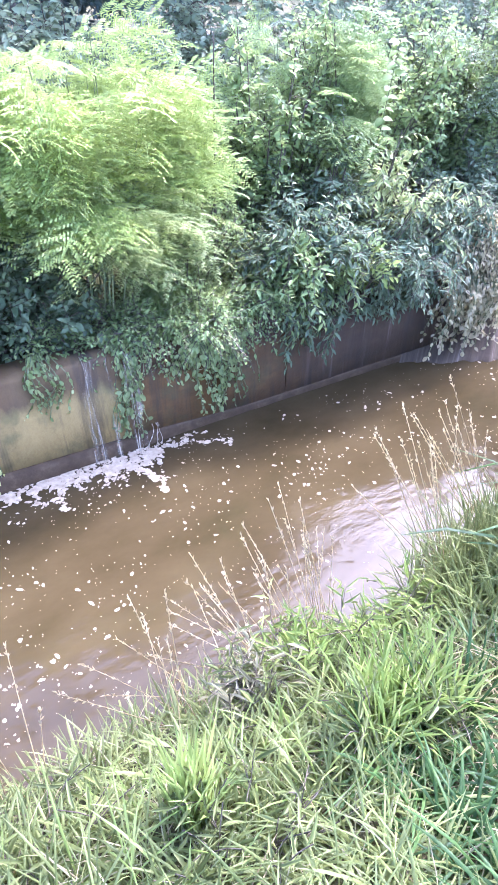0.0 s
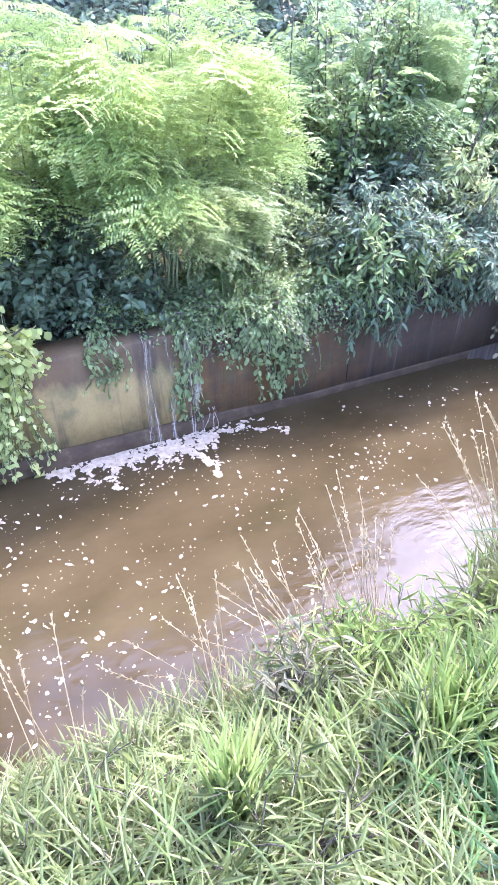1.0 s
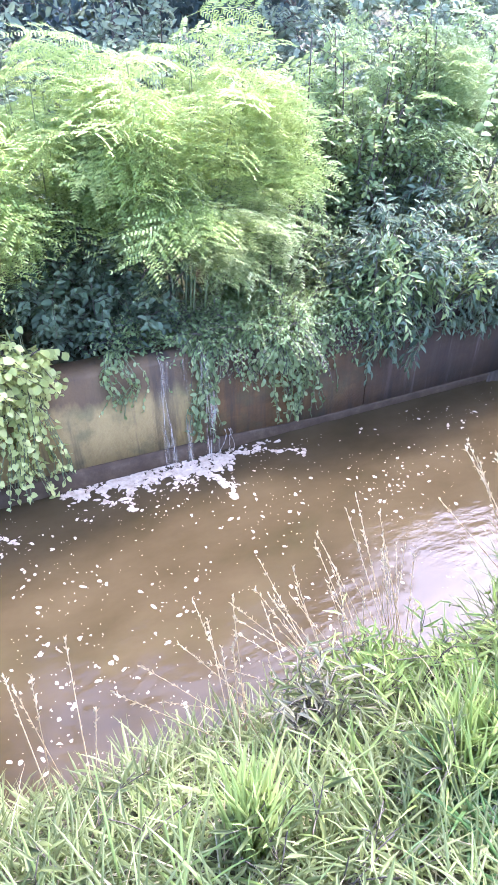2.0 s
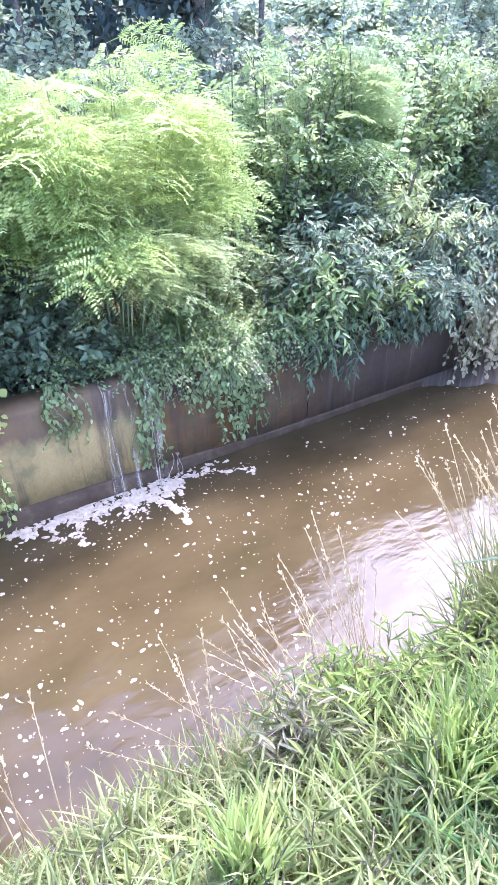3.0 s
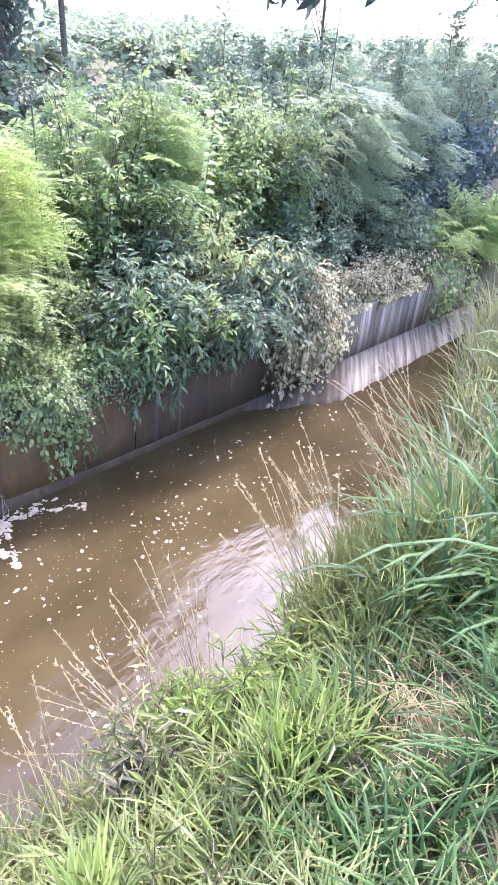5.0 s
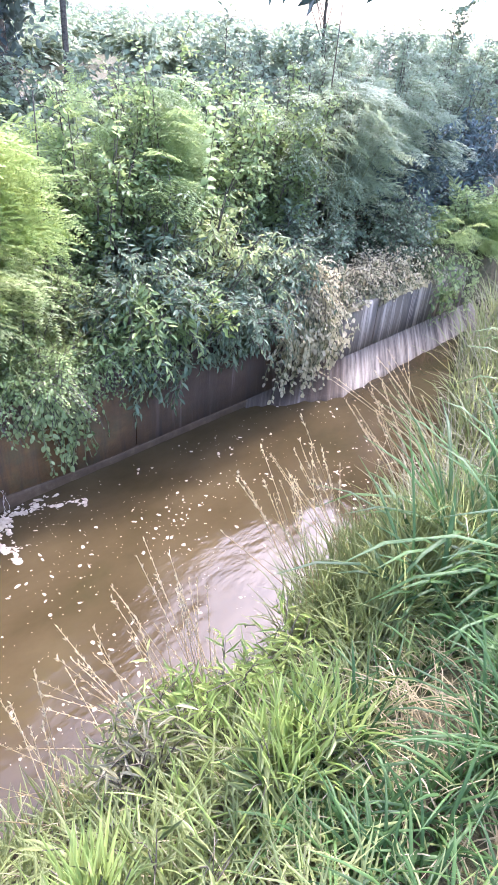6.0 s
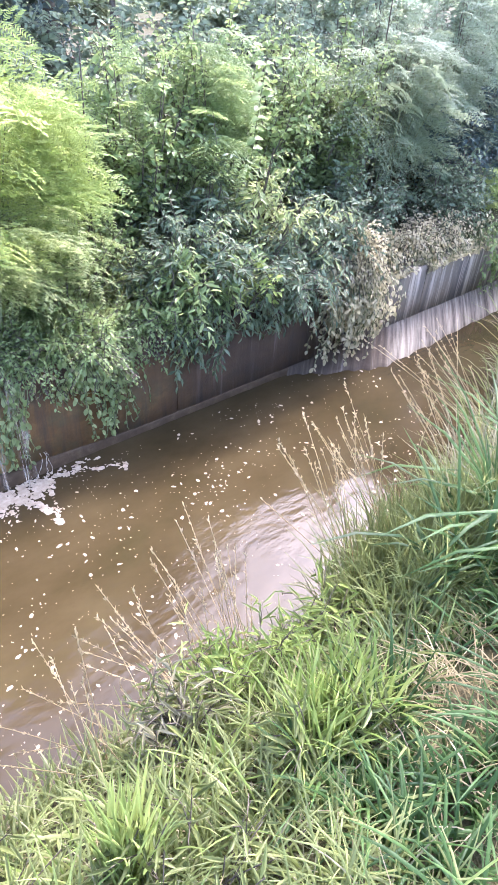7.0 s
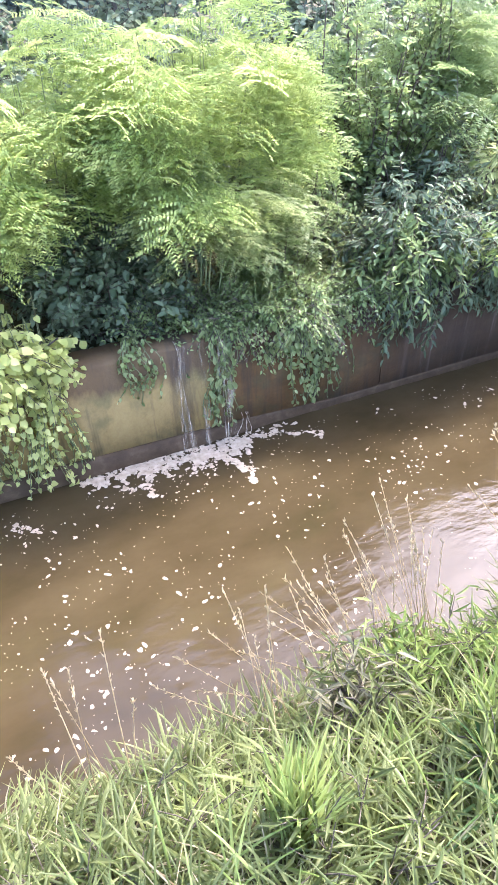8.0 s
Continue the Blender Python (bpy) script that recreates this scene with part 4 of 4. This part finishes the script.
grass("dry_straw", "flattened dry straw on the trodden bank", 380, (-1.0, -0.2), (0.8, 1.36), (0.12, 0.34), (1.25, 1.65), (0.001, 0.0025), M_STRAW)
grass("dry_straw", "dry straw among the green grass", 1100, (-4.0, 0.6), (0.2, 1.9), (0.12, 0.3), (0.9, 1.6), (0.001, 0.002), M_STRAW, keep=on_bank)


grass("bank_grass", "thin grass over the rest of the near bank", 7000, (-9, 9), (-4, 1.0), (0.15, 0.35), (0.5, 1.5), (0.004, 0.009), M_GRASS, keep=lambda x, y: (np.abs(x + 1.5) > 2.6) | (y < 0.35))
grass("bank_grass", "bright upright clump of young grass by the straw", 340, (-1.15, -0.85), (1.32, 1.52), (0.2, 0.34), (0.1, 0.6), (0.0025, 0.005), M_LIME)


# ---- low leafy weeds on the near bank ----
def leafy_weed(x, y, height, reach, material, label):
    z = float(bank_height(np.array([x]), np.array([y]))[0]) - 0.01
    shrub("leafy_weed", label, "weed", (x, y, z), height, (reach, reach * 0.7), 10, 5, (0.06, 0.16), 5, NARROW, (0.05, 0.10), material, sag=0.15, droop=0.15, group="leafy weeds on the near bank", stem_r=0.002, low=0.2)


for x, y, h, r, mat, label in (
        (-2.1, 1.62, 0.22, 0.26, M_GRASS, "low green leafy weed among the bank grass"), (-1.35, 1.66, 0.24, 0.28, M_GRASS, "low green leafy weed among the bank grass"),
        (-0.98, 1.74, 0.26, 0.24, M_LIME, "low bright green leafy weed near the water's edge"), (-0.62, 1.70, 0.26, 0.26, M_LIME, "low bright green leafy weed near the water's edge"),
        (-1.12, 1.80, 0.28, 0.22, M_LIME, "yellow-green leafy weed at the foot of dry stalks"), (-0.92, 1.82, 0.26, 0.2, M_LIME, "yellow-green leafy weed at the foot of dry stalks"), (-1.25, 1.72, 0.24, 0.2, M_YELLOW, "yellowing leafy weed at the foot of dry stalks"),
        (-1.05, 1.38, 0.22, 0.26, M_GRASS, "low green leafy weed among the bank grass"), (-1.6, 1.3, 0.20, 0.26, M_GRASS, "low green leafy weed among the bank grass")):
    leafy_weed(x, y, h, r, mat, label)


# ---- dry seed weeds ----
def weed(base, tip, stalks, seed_len, material=M_STRAW, spread=0.16):
    base, tip = np.array(base, float), np.array(tip, float)
    ob = thing("dry_weed", tuple(base), "dry straw-coloured weed with seed heads at the water's edge", "weed", "dry weeds on the near bank")
    for k in range(stalks):
        e = tip + rng.normal(size=3) * (spread, spread * 0.7, spread * 0.5)
        path = bent((base + rng.normal(size=3) * (0.05, 0.03, 0))[None], e[None], np.array([rng.uniform(0, 0.05)]), 8)
        st = part("stalk", tubes(path, np.linspace(0.0024, 0.0009, 8)[None], 4), material, ob, smooth=True)
        n = 22
        p, d = along_paths(path, 1 - seed_len * rng.uniform(0, 1, (1, n)) ** 1.3)
        a = d[0] * 0.9 + rand_dirs((n,)) * 0.55
        part("seed_head", placed(LONG, p[0], a, rand_dirs((n,)), rng.uniform(0.008, 0.020, n)), material, st, kind="stuff")


for b, t, n in (((-0.95, 1.80, 0.15), (-0.92, 2.12, 0.60), 18), ((-1.12, 1.80, 0.15), (-1.22, 2.10, 0.52), 16), ((-1.50, 1.85, 0.15), (-1.62, 1.98, 0.55), 10), ((-2.05, 1.85, 0.15), (-2.12, 2.05, 0.45), 6), ((-1.32, 1.85, 0.1), (-1.42, 2.1, 0.35), 4),
                ((-0.26, 1.92, 0.15), (-0.42, 2.12, 0.90), 13), ((0.02, 1.97, 0.15), (-0.08, 2.2, 0.84), 13), ((0.75, 2.05, 0.15), (0.72, 2.45, 0.66), 14), ((1.25, 2.2, 0.15), (1.15, 2.65, 0.6), 14), ((-2.6, 1.9, 0.12), (-2.65, 2.1, 0.45), 5)):
    weed(b, t, n, 0.35)


# ---- foam and trickles ----
def dome(k=8):
    th = np.arange(k) * 2 * math.pi / k
    o = np.stack([np.cos(th), np.sin(th), 0 * th - 0.05], -1)
    i = np.stack([0.62 * np.cos(th + 0.3), 0.62 * np.sin(th + 0.3), 0 * th + 0.28], -1)
    v = np.concatenate([o, i, [[0, 0, 0.38]]])
    f = []
    for a in range(k):
        b = (a + 1) % k
        f += [(a, b, k + a), (b, k + b, k + a), (k + a, k + b, 2 * k)]
    return v, np.array(f)


def blobs(x, y, r, z=0.0, flat=0.5, stretch=1.6):
    """Low froth blobs of uneven outline lying on the water."""
    tv, tf = dome()
    n = len(x)
    an = rng.uniform(0, math.pi, n)
    s = rng.uniform(1.0, stretch, n)
    w = tv[None] * np.ones((n, 1, 1))
    w[:, :16, :2] *= rng.uniform(0.65, 1.25, (n, 16, 1))
    lx, ly = w[..., 0] * (r * s)[:, None], w[..., 1] * (r / s)[:, None]
    c, q = np.cos(an)[:, None], np.sin(an)[:, None]
    v = np.stack([x[:, None] + lx * c - ly * q, y[:, None] + lx * q + ly * c, z + w[..., 2] * (r * flat)[:, None] + 0.001], -1)
    return v.reshape(-1, 3), (tf[None] + (np.arange(n) * len(tv))[:, None, None]).reshape(-1, 3)


def streak(x0, y0, x1, y1, n, wide, r):
    """Froth drawn out along a line, gathered in uneven knots."""
    t = rng.uniform(0, 1, n)
    k = rng.uniform(0, 6)
    t = t + 0.06 * np.sin(17 * t + k) + 0.03 * np.sin(41 * t + 2 * k)
    swell = wide * (0.35 + 1.3 * np.abs(np.sin(6.5 * t + k)) * np.abs(np.sin(15 * t + 2 * k)) + 0.4 * rng.uniform(0, 1, n))
    bend = 0.022 * np.sin(t * 5 + x0 * 7) + 0.010 * np.sin(t * 19 + k)
    lx, ly = x1 - x0, y1 - y0
    ll = math.hypot(lx, ly)
    off = rng.normal(0, 1, n) * swell + bend
    return x0 + lx * t - ly / ll * off, y0 + ly * t + lx / ll * off, rng.uniform(*r, n)


def foam_mat(label, streaks):
    xs, ys, rs = (np.concatenate(a) for a in zip(*streaks))
    ok = ys < WALL_Y - 0.03
    ob = new("foam", mesh_of("foam", *blobs(xs[ok], ys[ok], rs[ok]), M_FOAM, True))
    tagged(ob, label=label, category="foam", kind="stuff")


foam_mat("off-white foam gathered below the trickling water", [
    streak(-1.85, 3.55, -0.80, 3.54, 620, 0.018, (0.002, 0.012)), streak(-1.60, 3.52, -0.95, 3.50, 620, 0.034, (0.002, 0.011)),
    streak(-1.50, 3.50, -1.53, 3.27, 170, 0.010, (0.003, 0.011)), streak(-1.66, 3.52, -1.60, 3.38, 110, 0.009, (0.003, 0.010)), streak(-1.38, 3.48, -1.42, 3.40, 70, 0.010, (0.003, 0.009)),
    streak(-1.10, 3.50, -1.00, 3.15, 300, 0.009, (0.004, 0.013)), streak(-0.95, 3.52, -0.50, 3.41, 230, 0.008, (0.003, 0.010)), streak(-0.9, 3.56, -0.6, 3.56, 110, 0.007, (0.003, 0.009)),
    streak(-1.72, 3.52, -0.92, 3.51, 330, 0.036, (0.008, 0.020)), streak(-1.28, 3.44, -1.05, 3.38, 120, 0.025, (0.003, 0.010)), streak(-2.2, 3.40, -2.12, 3.28, 30, 0.010, (0.005, 0.012))])


def flecks():
    n = 7600
    x, y = rng.uniform(-4.0, 2.6, n), rng.uniform(1.9, 3.5, n)
    dens = np.interp(x, [-4, -2.3, -1.2, 0, 1.2, 2.6], [0.5, 0.9, 0.8, 0.75, 0.6, 0.25])
    patch = np.array([noise.noise(Vector((a * 2.2, b * 3.2, 2))) for a, b in zip(x, y)]) * 0.9 + 0.55
    ok = (rng.uniform(0, 1, n) < dens * patch) & (y > shore(x))
    r = 0.0020 + 0.010 * rng.uniform(0, 1, n) ** 5.5
    ob = new("foam_flecks", mesh_of("foam_flecks", *blobs(x[ok], y[ok], r[ok], flat=0.4), M_FOAM, True))
    tagged(ob, label="scattered off-white foam flecks drifting on brown water", category="foam", kind="stuff")


flecks()


def trickle(label, x, n, spread, r=(0.0015, 0.004), z0=None, out=0.03):
    top = float(wall_top(x)) + 0.008 if z0 is None else z0
    ob = thing("water_trickle", (x, WALL_Y, 0), label, "water", "trickles falling down the wall")
    for k in range(n):
        xs = x + rng.normal(0, spread)
        t = np.linspace(0, 1, 12)
        y = WALL_Y + 0.04 - (0.05 + out * rng.uniform(0.3, 1)) * np.minimum(1, t * 5) - 0.012 * t
        z = np.where(t < 0.15, top, top * (1 - (np.maximum(t - 0.15, 0) / 0.85) ** 1.1)) + 0.004
        path = np.stack([xs + 0.005 * np.sin(t * 7 + 2.1 * k) + 0.02 * rng.normal() * t, y, z], -1)[None]
        rad = rng.uniform(*r) * rng.uniform(0.15, 1.3, (1, 12))
        part("strand", tubes(path, rad, 5), M_FALL, ob, smooth=True)


def water_film(label, x0, x1, out=0.012):
    """A rippled sheet of water clinging to the wall from its top to the foam."""
    top = float(wall_top(x0)) + 0.004
    gx, gz = np.meshgrid(np.linspace(x0, x1, 14), np.linspace(0.0, 1.0, 22), indexing="ij")
    y = WALL_Y - out - 0.03 * (1 - gz) ** 2 + 0.004 * np.sin(gx * 160 + 3 * np.sin(gz * 9))
    v = np.stack([gx + 0.006 * np.sin(gz * 8 + gx * 30), y, gz * top], -1).reshape(-1, 3)
    i, j = np.meshgrid(np.arange(13), np.arange(21), indexing="ij")
    a = i * 22 + j
    ob = thing("water_film", ((x0 + x1) / 2, WALL_Y, 0), label, "water", "trickles falling down the wall")
    part("sheet", (v, np.stack([a, a + 22, a + 23, a + 1], -1).reshape(-1, 4)), M_FILM, ob, smooth=True)


water_film("thin white trickles running down the ochre wall", -1.27, -1.20)
water_film("thin white trickles running down the ochre wall", -1.14, -1.10)
water_film("streams of water falling beside wet creeper strands", -1.05, -0.96, 0.05)
trickle("thin threads of water dripping down the ochre wall", -1.23, 2, 0.02, (0.0006, 0.0016))
trickle("streams of water falling beside wet creeper strands", -1.02, 3, 0.02, (0.0006, 0.002), out=0.06)
trickle("short spout of water splashing from the wall's foot", -0.88, 4, 0.016, (0.0008, 0.003), z0=0.12, out=0.03)
